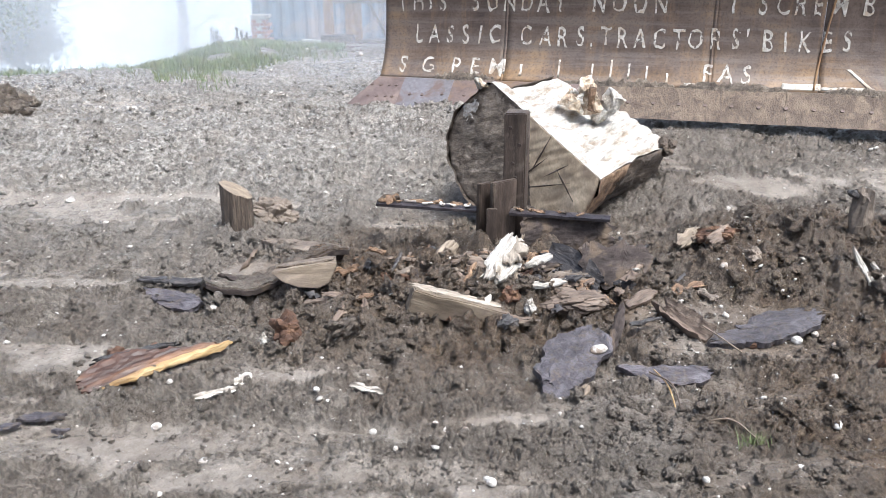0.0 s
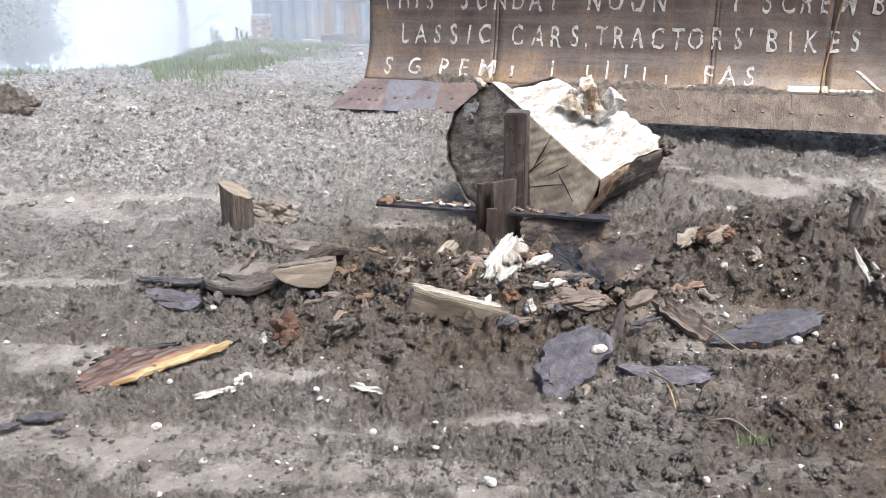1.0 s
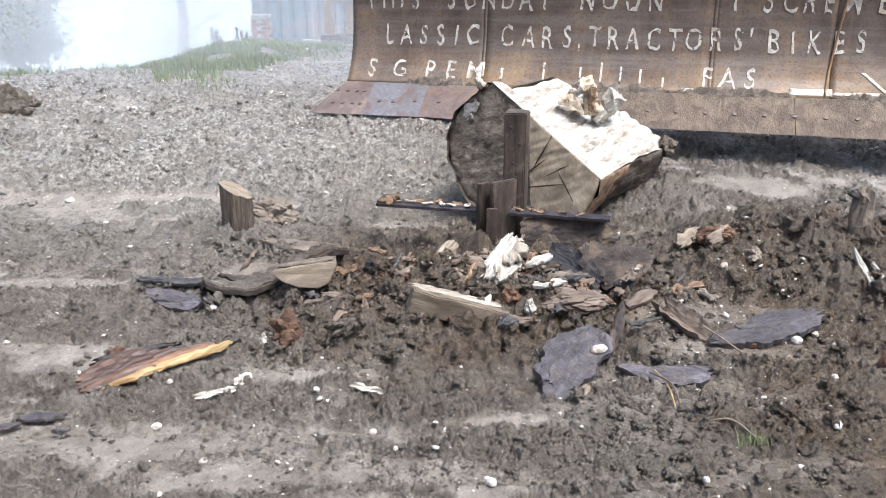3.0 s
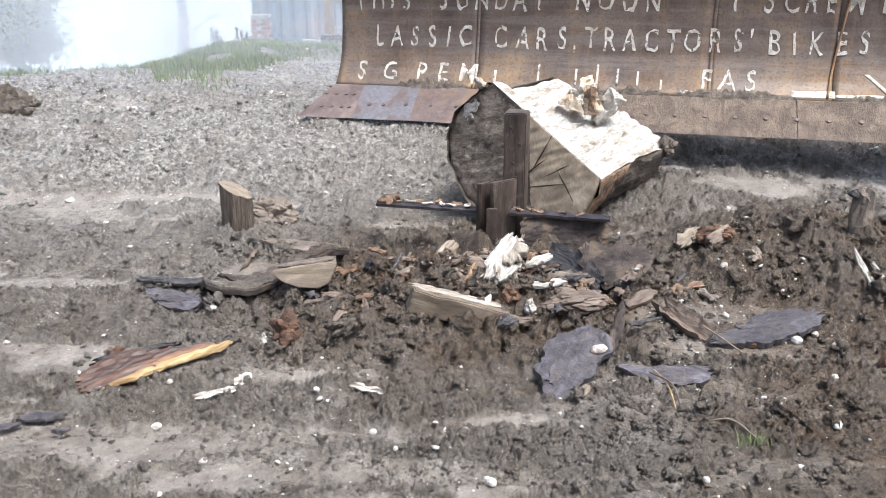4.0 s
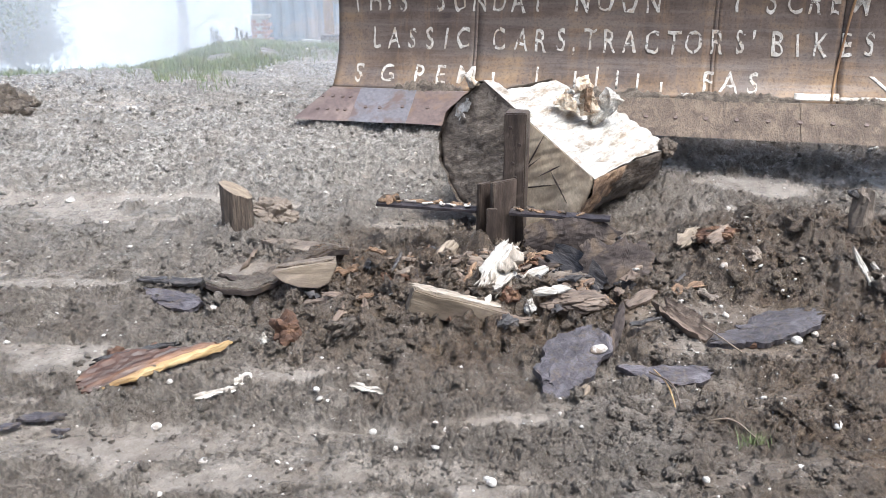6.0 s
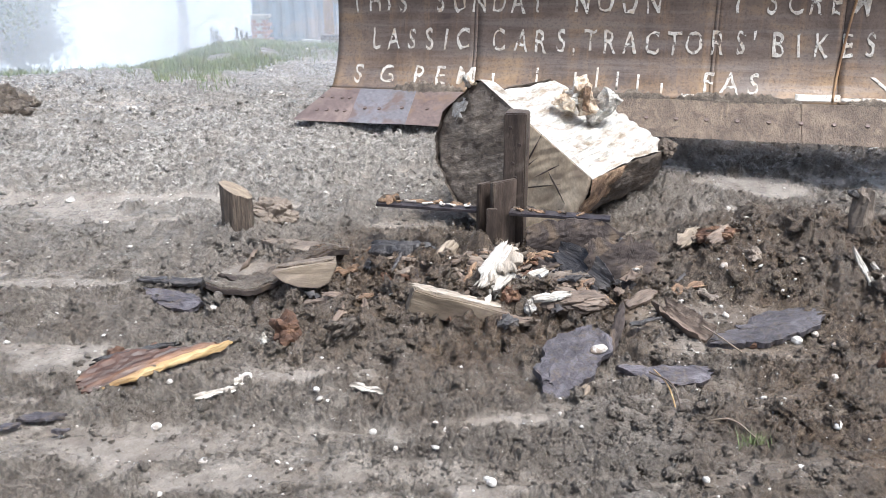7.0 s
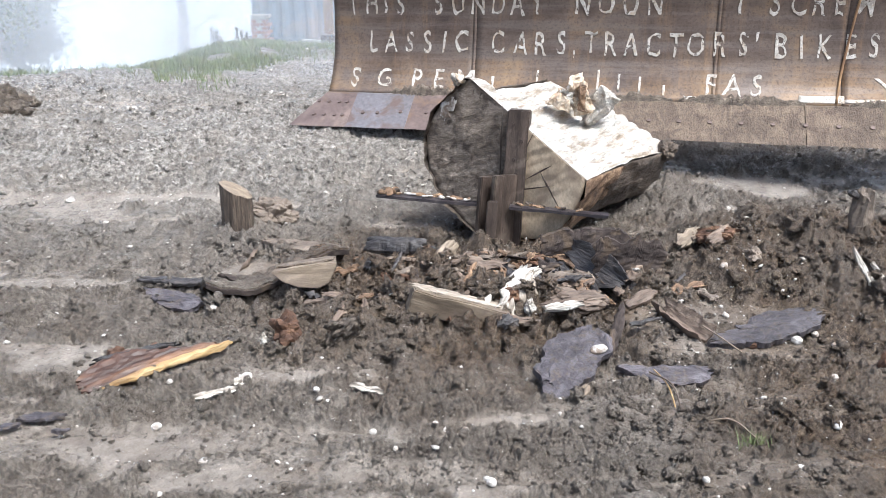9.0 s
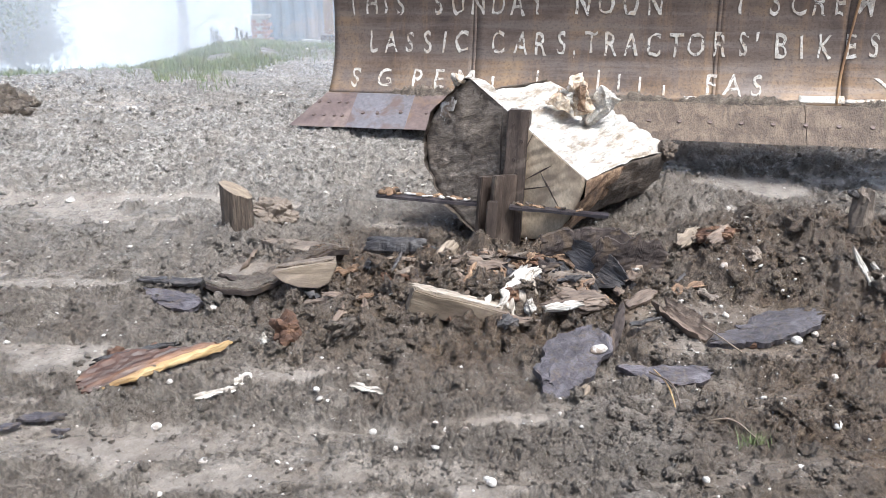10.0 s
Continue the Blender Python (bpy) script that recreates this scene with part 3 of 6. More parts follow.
    letters([(c, x, .49 + 0.004 * math.sin(7 * x), .155, jig()) for c, x in line2], "letter", root, "white brush-painted letter")
    line3 = [("S", .31), ("G", .545), ("P", .79), ("E", .955), ("M", 1.14), ("F", 2.82), ("A", 2.965), ("S", 3.11)]
    letters([(c, x, .25, .13, jig()) for c, x in line3], "letter", root, "worn white brush-painted letter", 1.3)
    line1 = [("T", .28), ("H", .42), ("I", .53), ("S", .64), ("S", .92), ("U", 1.07), ("N", 1.22), ("D", 1.36), ("A", 1.50), ("Y", 1.64), ("N", 1.95), ("O", 2.11), ("O", 2.27), ("N", 2.43), ("T", 2.97), ("S", 3.18), ("C", 3.32), ("R", 3.44), ("E", 3.56), ("M", 3.71), ("B", 3.90), ("Y", 4.05)]
    letters([(c, x, .755, .155, jig()) for c, x in line1], "letter", root, "white brush-painted letter")
    # worn strokes and splashes of the same paint
    for k, (x0, x1, z0, z1) in enumerate(((1.20, 1.215, .26, .37), (1.34, 1.36, .25, .33), (1.66, 1.675, .25, .38), (1.93, 1.945, .25, .36), (2.08, 2.095, .26, .38), (2.22, 2.235, .26, .36),
                                          (2.36, 2.375, .25, .35), (2.52, 2.535, .24, .30), (3.37, 3.64, .222, .262), (3.64, 4.0, .226, .245), (2.66, 2.74, .222, .24), (2.8, 2.9, .222, .238))):
        v, f = swept(x0, x1, z0, z1, 0.0045, 0.002, 10, 5, 0.02, k)
        grid_part("paint_stroke", v, f, PAINT, root)
    v, f = swept(0, 0.03, 0.235, 0.37, 0.0045, 0.002, 4, 8, 0.004, 5)
    grid_part("paint_stroke", [(x + 3.97 - 1.2 * (z - 0.235), y, z) for x, y, z in v], f, PAINT, root)
    return root


blade = bulldozer_blade()


# ---- the log ----
LOG_LEN = 1.22


def log_radius(a, y):
    r = 0.43 + 0.02 * math.cos(2 * a + 0.6) + 0.035 * noise.noise(Vector((math.cos(a) * 1.7, math.sin(a) * 1.7, y * 1.3)))
    if math.cos(a) < 0:
        r += 0.02 * -math.cos(a)
    else:
        r += 0.04 * math.cos(a) * sstep(0.5, 1.1, y)
    return r


CHORD_N, CHORD_D = (0.58, 0.814), 0.192


def face_sag(u, y):
    # the split runs deeper along the upper edge, away from the sawn end
    return 0.165 * sstep(0.0, 0.5, y) * min(1.0, max(0.0, (0.30 - u) / 0.62))


def log_point(a, y, inner=1.0):
    r = log_radius(a, y) * inner
    x, z = r * math.cos(a), r * math.sin(a)
    over = x * CHORD_N[0] + z * CHORD_N[1] - CHORD_D + face_sag(x * CHORD_N[1] - z * CHORD_N[0], y)
    return x, z, over


def felled_log():
    root = tagged(new("log"), "thick sawn log with a bright freshly split face, in the mud", "log")
    na, ny = 180, 70
    bark_v, bark_f, split_v, split_f, torn_f = [], [], [], [], []
    for j in range(ny + 1):
        y = -0.03 + (LOG_LEN + 0.03) * j / ny
        for i in range(na):
            a = 2 * math.pi * i / na
            x, z, over = log_point(a, y)
            rough = 0.02 * noise.noise(Vector((x * 11, y * 5, z * 11))) + 0.01 * noise.noise(Vector((x * 30, y * 14, z * 30)))
            end = 0.05 * sum(noise.noise(Vector((x * k, z * k, 9))) for k in (4, 9)) if j == ny else 0
            if over > 0:
                deep = over + min(0.07, over)
                x, z = x - deep * CHORD_N[0], z - deep * CHORD_N[1]
                rough = 0
                end += 0.03 * max(0.0, 1 - j / 4)
            k = 1 + rough / 0.43
            bark_v.append((x * k, y + end, z * k))
    for j in range(ny):
        for i in range(na):
            a, b = j * na + i, j * na + (i + 1) % na
            reach = 24 + 12 * noise.noise(Vector((i * 0.13, 2, 0))) + 4 * noise.noise(Vector((i * 0.5, 5, 0)))
            (torn_f if 138 < i < 177 and j < reach else bark_f).append((a, b, b + na, a + na))
    grid_part("torn_side", [(x * 1.012, y, z * 1.012) for x, y, z in bark_v], torn_f, TORN_BROWN, root, "orange-brown torn wood where bark is gone")
    bark_f.append(tuple(ny * na + i for i in range(na)))
    grid_part("bark", bark_v, bark_f, BARK, root, "dark rough bark")
    # sawn end, a disc of rings
    rings = 40
    ev, ef = [(0, 0, 0)], []
    for k in range(1, rings + 1):
        for i in range(na):
            a = 2 * math.pi * i / na
            x, z, over = log_point(a, 0.0, k / rings)
            if over > 0:
                x, z = x - over * CHORD_N[0], z - over * CHORD_N[1]
            saw = 0.006 * noise.noise(Vector((x * 6 + z * 10, z * 26 - x * 16, 3))) + 0.012 * noise.noise(Vector((x * 5, z * 5, 1)))
            lip = 0.008 if k == rings else 0
            ev.append((x, -0.008 + saw + lip, z))
    for i in range(na):
        ef.append((0, 1 + i, 1 + (i + 1) % na))
    for k in range(rings - 1):
        for i in range(na):
            a, b = 1 + k * na + i, 1 + k * na + (i + 1) % na
            ef.append((a, a + na, b + na, b))
    dark_f = [f for f in ef if sum(ev[k][0] for k in f) / len(f) + 0.05 * sum(ev[k][2] for k in f) / len(f) < 0.03]
    pale_f = [f for f in ef if f not in set(dark_f)]
    grid_part("sawn_end", ev, dark_f, SAWN, root, "dark weathered sawn end grain")
    grid_part("broken_end", [(x, y - 0.006, z) for x, y, z in ev], pale_f, SAWN_LIGHT, root, "tan broken wood beside the sawn end")
    # drying cracks across the end
    for k, (x, z, ln, turn) in enumerate(((0.10, 0.03, 0.24, 62), (0.06, -0.05, 0.20, 40), (0.24, -0.12, 0.20, -58), (0.19, -0.05, 0.16, 30), (-0.02, 0.02, 0.5, 88), (0.12, -0.14, 0.3, 12))):
        v, f = shard_mesh(ln, 0.009, 0.006, 0.8, 0.8, seed=200 + k, nx=14, ny=2)
        put(grid_part("crack", v, f, IRON, root, "dark drying crack"), pose(x, -0.024, z, 90, 0, 0) @ pose(0, 0, 0, 0, 0, turn))
    # split face across the chord
    nu, nv = 90, 110
    tx, tz = CHORD_N[1], -CHORD_N[0]
    half = math.sqrt(0.43 ** 2 - CHORD_D ** 2)
    for j in range(nv + 1):
        y = -0.012 + (LOG_LEN + 0.03) * j / nv
        for i in range(nu + 1):
            s = -1 + 2 * i / nu
            edge = half * (1.02 + 0.05 * noise.noise(Vector((s * 2, y * 3, 5))) + (0.03 * noise.noise(Vector((y * 7, s * 3, 2))) if abs(s) > 0.9 else 0))
            edge *= 1 + (0.09 * sstep(0.5, 1.1, y) if s > 0 else 0.10 * sstep(0.1, 0.6, y)) * abs(s)
            u = s * edge
            up = 0.035 * noise.noise(Vector((u * 5, y * 1.6, 0))) + 0.022 * noise.noise(Vector((u * 18, y * 4, 1))) - 0.055 * max(0, abs(noise.noise(Vector((u * 34, y * 7, 4)))) - 0.15) - 0.06 * max(0, noise.noise(Vector((u * 9, y * 3.5, 8))) - 0.25)
            up += 0.07 * math.exp(-((u + 0.16) / 0.09) ** 2 - ((y - 0.72) / 0.2) ** 2) + 0.015 * math.exp(-((u + 0.33) / 0.08) ** 2) * sstep(0.0, 0.5, y)
            up += 0.09 * math.exp(-((u - 0.04) / 0.13) ** 2) * sstep(0.7, 1.0, y)
            up *= 1 - 0.6 * sstep(0.85, 1.2, y)
            up -= 0.02 * sstep(0.75, 1.15, y) * (1 + s) * 0.5
            up *= (1 - 0.7 * sstep(0.92, 1, abs(s))) * sstep(-0.02, 0.14, y)
            d = CHORD_D + 0.004 + up - face_sag(u, y)
            yy = y + 0.06 * noise.noise(Vector((u * 5, 3, 1))) * float(sstep(0.8, 1.2, y))
            split_v.append((CHORD_N[0] * d + tx * u, yy, CHORD_N[1] * d + tz * u))
    for j in range(nv):
        for i in range(nu):
            a = j * (nu + 1) + i
            split_f.append((a, a + 1, a + nu + 2, a + nu + 1))
    grid_part("split_face", split_v, [f[::-1] for f in split_f], SPLIT, root, "pale fresh split wood, torn fibres")
    # torn splinters that stand up from the split face
    rnd = random.Random(12)
    for (x, y, z, h, w, lean, turn) in ((0.02, 0.70, 0.25, 0.08, 0.07, -30, 60), (0.05, 0.55, 0.25, 0.07, 0.05, 10, 0), (-0.27, 0.02, 0.36, 0.06, 0.05, -40, 30)):
        for n in range(2):
            v, f = shard_mesh(h * rnd.uniform(0.8, 1.5), w * rnd.uniform(0.9, 1.5), 0.028, 0.2, 0.7, curl=rnd.uniform(-0.02, 0.02), bow=rnd.uniform(-0.02, 0.03), seed=int(x * 900) + n, jag=0.4, nx=20, ny=8, rough=0.012)
            m = pose(x + rnd.uniform(-0.03, 0.03), y + rnd.uniform(-0.05, 0.05), z + h * 0.3 - 0.03 * (y > 0.5), 0, lean + rnd.uniform(-20, 20), turn + rnd.uniform(-40, 40)) @ pose(0, 0, 0, 0, -90, 0)
            put(grid_part("splinter", v, f, (TORN, SPLIT, TORN)[n], root, smooth=False), m)
    # two torn blocks that stand up from the split face
    for mat, sx, sy, sz, m in ((TORN, 0.085, 0.10, 0.19, pose(0.10, 0.66, 0.255, 6, -14, 20)), (TORN_BROWN, 0.04, 0.07, 0.12, pose(0.135, 0.60, 0.245, 0, 4, 35)), (SPLIT, 0.075, 0.12, 0.19, pose(0.19, 0.74, 0.19, -10, 38, -15)), (TORN, 0.12, 0.07, 0.05, pose(0.03, 0.56, 0.225, 10, 25, 30))):
        bm = box_bm(sx, sy, sz, bevel=0.0, cuts=7)
        for v in bm.verts:
            v.co += noise.noise_vector(v.co * 9 + m.translation * 40) * 0.025 + noise.noise_vector(v.co * 34 + m.translation * 40) * 0.02
            v.co.x *= 1 - 0.5 * max(0.0, v.co.z / sz)
        put(part("torn_block", bm, mat, root, "torn upright wood"), m)
    # flap of bark at the far side
    bm = bmesh.new()
    bmesh.ops.create_icosphere(bm, subdivisions=4, radius=1)
    for v in bm.verts:
        k = 1 + 0.5 * noise.noise(v.co * 1.7) + 0.25 * noise.noise(v.co * 5)
        v.co = Vector((v.co.x * 0.055 * k, v.co.y * 0.085 * k, v.co.z * 0.05 * k))
    put(part("bark_flap", bm, BARK, root), pose(0.475, 1.13, -0.09, 10, 30, 20))
    v, f = shard_mesh(0.11, 0.075, 0.008, 0.4, 0.5, seed=88, jag=0.7, rough=0.006, nx=18, ny=10)
    put(grid_part("lichen_patch", v, f, STONE, root, "pale grey lichen patch", smooth=False), pose(-0.33, -0.016, 0.235, 90, 0, 0) @ pose(0, 0, 0, 0, 0, 50))
    return root


log = felled_log()


# ---- the splitter ----
def log_splitter():
    root = tagged(new("log_splitter"), "dark iron splitting post with cross wings, set in the mud", "log splitter")
    part("tall_post", box_bm(0.105, 0.13, 0.83, (0.092, 0.125, 0.255), 0.006, 0.004, 6, 1), IRON, root)
    # plates welded in front of the post, their broad sides turned half away
    put(part("gusset", box_bm(0.15, 0.03, 0.56, (0.0, 0.0, 0.0), 0.004, 0.004, 5, 2), IRON, root), pose(0.055, -0.005, 0.082, 0, 0, 52))
    put(part("front_plate", box_bm(0.05, 0.028, 0.60, (0.0, 0.0, 0.0), 0.004, 0.004, 5, 7), IRON, root), pose(0.014, -0.075, -0.06, 0, 0, 12))
    put(part("side_plate", box_bm(0.075, 0.028, 0.53, (0.0, 0.0, 0.0), 0.004, 0.004, 5, 5), IRON, root), pose(-0.034, -0.02, 0.085, 0, 0, 48))
    # near-black discs set on the post stand in for open holes
    hole = cyl_bm(0.009, 0.009, 0.006, 10, axis="Y")
    hole_me = bpy.data.meshes.new("bolt_or_hole")
    hole.to_mesh(hole_me)
    hole.free()
    hole_me.materials.append(HOLE_DARK)
    for x, z in ((0.07, 0.60), (0.115, 0.52), (0.085, 0.43), (0.10, 0.36)):
        bolt_or_hole = new("bolt_or_hole", hole_me)
        bolt_or_hole.parent = root
        bolt_or_hole.matrix_basis = pose(x, 0.058, z)
    wings = []
    # wings, each a wedge with its thin edge away from the viewer
    for s, x0, x1 in ((-1, -0.575, -0.03), (1, 0.09, 0.56)):
        bm = bmesh.new()
        n = 20
        rows = []
        for i in range(n + 1):
            x = x0 + (x1 - x0) * i / n
            w = 0.004 * noise.noise(Vector((x * 9, s, 0)))
            rows.append([bm.verts.new((x, y, z + w)) for y, z in ((-0.035, 0.200), (-0.035, 0.213), (0.0, 0.222), (0.045, 0.214), (0.0, 0.200))])
        for a, b in zip(rows, rows[1:]):
            for k in range(5):
                bm.faces.new((a[k], b[k], b[(k + 1) % 5], a[(k + 1) % 5]))
        bm.faces.new(rows[0])
        bm.faces.new(rows[-1][::-1])
        bmesh.ops.recalc_face_normals(bm, faces=bm.faces[:])
        wings.append(part("wing", bm, IRON_WET, root))
    wild = random.Random(33)
    for x, y, h in ((-0.56, 0.0, 0.025), (-0.54, 0.01, 0.04), (-0.51, 0.0, 0.045), (-0.48, 0.01, 0.035), (-0.44, 0.0, 0.02), (-0.40, 0.01, 0.02), (-0.33, 0, 0.014), (-0.27, 0.01, 0.02), (-0.20, 0.0, 0.018), (-0.13, 0.01, 0.012), (0.12, 0, 0.012), (0.17, 0.01, 0.016), (0.25, 0, 0.012), (0.34, 0.01, 0.010), (0.43, 0, 0.010)):
        for n in range(2):
            v, f = shard_mesh(wild.uniform(0.035, 0.09), wild.uniform(0.02, 0.04), h * 0.7, 0.5, 0.6, seed=int(300 + 100 * abs(x)) + n, jag=0.5, nx=12, ny=6)
            put(grid_part("wood_crumb", v, f, (TORN_BROWN, BARK)[n] if x < -0.4 or x > 0 else (STONE, TORN_BROWN)[n], wings[x > 0], smooth=False), pose(x + wild.uniform(-0.03, 0.03), y - 0.005 + 0.015 * n, 0.218 + h * 0.35, wild.uniform(-20, 20), wild.uniform(-15, 15), wild.uniform(-70, 70)))
    return root


splitter = log_splitter()


# ---- wood and bark lying in the mud ----
BARK_GREY = surface("slate_grey_bark", [(0.022, 0.018, 0.020), (0.066, 0.057, 0.063), (0.15, 0.134, 0.143)], 20, (0.32, 0.65), stretch=(0.7, 1.2, 1), fine=6, bump_depth=0.010, bump_strength=0.9, stains=(0.085, 0.066, 0.053), stain_scale=48, distort=0.8, per_object=0.2)
BARK_SHEET = surface("brown_grey_bark", [(0.02, 0.015, 0.013), (0.05, 0.038, 0.033), (0.095, 0.075, 0.064)], 12, (0.7, 0.9), stretch=(0.8, 1.2, 1), fine=6, bump_depth=0.006, bump_strength=0.5, stains=(0.11, 0.08, 0.055), stain_scale=9, spec=0.25)
BARK_BLACK = surface("wet_black_bark", [(0.018, 0.016, 0.017), (0.04, 0.035, 0.034), (0.08, 0.068, 0.06)], 18, (0.3, 0.6), stretch=(0.4, 1.4, 1), bump_depth=0.008, bump_strength=0.7, per_object=0.2)
BARK_MUDDY = surface("mud_caked_bark", [(0.08, 0.062, 0.046), (0.16, 0.125, 0.095), (0.25, 0.2, 0.155)], 9, (0.5, 0.8), bump_depth=0.012, bump_strength=0.7, per_object=0.15)
HEART = surface("red_brown_heartwood", [(0.015, 0.009, 0.007), (0.07, 0.034, 0.021), (0.24, 0.125, 0.06)], 6, (0.35, 0.65), stretch=(0.3, 2.2, 1), fine=5, bump_depth=0.008, bump_strength=0.6)
YELLOW = surface("yellow_split_sapwood", [(0.16, 0.085, 0.035), (0.40, 0.26, 0.11), (0.58, 0.44, 0.24)], 15, (0.4, 0.65), stretch=(0.25, 2, 2), bump_depth=0.006)
PALE = surface("pale_cut_wood", [(0.10, 0.073, 0.049), (0.19, 0.147, 0.102), (0.31, 0.25, 0.185)], 12, (0.5, 0.75), stretch=(0.25, 2, 2), fine=5, bump_depth=0.005, stains=(0.16, 0.12, 0.09), stain_scale=8, per_object=0.12)
PALE_TOP = surface("pale_split_top", [(0.15, 0.118, 0.086), (0.29, 0.243, 0.19), (0.46, 0.41, 0.345)], 14, (0.5, 0.75), stretch=(0.25, 2, 2), fine=5, bump_depth=0.006)
WHITEWOOD = surface("white_torn_wood", [(0.18, 0.145, 0.11), (0.46, 0.42, 0.36), (0.70, 0.67, 0.62)], 16, (0.5, 0.75), stretch=(0.3, 2, 2), bump_depth=0.01, bump_strength=0.7)
ORANGE = surface("orange_rotten_wood", [(0.045, 0.022, 0.013), (0.115, 0.056, 0.03), (0.25, 0.145, 0.078)], 20, (0.6, 0.85), stretch=(0.5, 1.5, 1.5), bump_depth=0.008, bump_strength=0.7, per_object=0.2)
BROWN_UPRIGHT = surface("brown_upright_wood", [(0.05, 0.036, 0.027), (0.12, 0.09, 0.067), (0.22, 0.17, 0.13)], 14, (0.5, 0.8), stretch=(2.5, 2.5, 0.25), fine=4, bump_depth=0.015, bump_strength=1.0)
BROWNWOOD = surface("brown_weathered_wood", [(0.07, 0.05, 0.037), (0.14, 0.10, 0.073), (0.23, 0.175, 0.13)], 14, (0.5, 0.8), stretch=(0.3, 2, 2), fine=5, bump_depth=0.007, bump_strength=0.6, per_object=0.2)


def along(a, b, roll=0.0):
    """The pose whose x runs from a to b, z up, rolled about x."""
    a, b = Vector(a), Vector(b)
    x = (b - a).normalized()
    y = Vector((0, 0, 1)).cross(x).normalized()
    m = Matrix((x, y, x.cross(y))).transposed().to_4x4()
    return Matrix.Translation((a + b) / 2) @ m @ Matrix.Rotation(radians(roll), 4, "X")


def shard(name, label, category, mat, a, b, width, thick, roll=0, lift=(0.02, 0.02), group="", proud=0.75, **shape):
    """A thing lying from a to b (x, y on the yard), its ends lifted over the mud."""
    xs, ys = np.linspace(a[0], b[0], 5), np.linspace(a[1], b[1], 5)
    fine = ground_fine(xs, ys)
    over = proud * max(0.0, float(0.5 * np.mean(fine) + 0.5 * np.max(fine)))
    pa = Vector((*a, float(ground_h(*a)) + lift[0] + over - 0.025))
    pb = Vector((*b, float(ground_h(*b)) + lift[1] + over - 0.025))
    v, f = shard_mesh((pb - pa).length, width, thick, **shape)
    ob = grid_part(name, v, f, mat, smooth=False)
    put(ob, along(pa, pb, roll))
    return tagged(ob, label, category, group)


def layers(ob, count, length, width, mat, seed):
    """Flaking layers of bark on a plate."""
    rnd = random.Random(seed)
    for k in range(count):
        v, f = shard_mesh(length * rnd.uniform(0.3, 0.65), width * rnd.uniform(0.3, 0.6), 0.010, 0.3, 0.4, seed=seed + k, jag=0.4, rough=0.004, nx=20, ny=8)
        put(grid_part("bark_layer", v, f, mat, ob, smooth=False), pose(length * rnd.uniform(-0.2, 0.2), width * rnd.uniform(-0.12, 0.12), 0.010 + 0.004 * k, rnd.uniform(-5, 5), rnd.uniform(-4, 4), rnd.uniform(-14, 14)))


def lump(name, label, category, mat, x, y, sx, sy, sz, turn=0, lift=0.0, seed=0, rough=0.6, group="", lean=0):
    bm = bmesh.new()
    bmesh.ops.create_icosphere(bm, subdivisions=5 if sx > 0.06 else 3, radius=1)
    for v in bm.verts:
        d = v.co.normalized()
        r = 1 + rough * noise.noise(d * 1.6 + Vector((seed, 0, 0))) + rough * 0.6 * noise.noise(d * 4.2 + Vector((0, seed, 0)))
        r += rough * 0.16 * noise.noise(d * 9 + Vector((seed, seed, 0))) + (rough * 0.1 * noise.noise(d * 24 + Vector((seed, 0, 0))) if sx > 0.06 else 0)
        v.co = Vector((d.x * r * sx, d.y * r * sy, d.z * r * sz))
    ob = part(name, bm, mat)
    put(ob, pose(x, y, float(ground_h(x, y)) + 0.8 * max(0.0, float(ground_fine(x, y))) + sz * 0.5 + lift, lean, 0, turn))
    return tagged(ob, label, category, group)


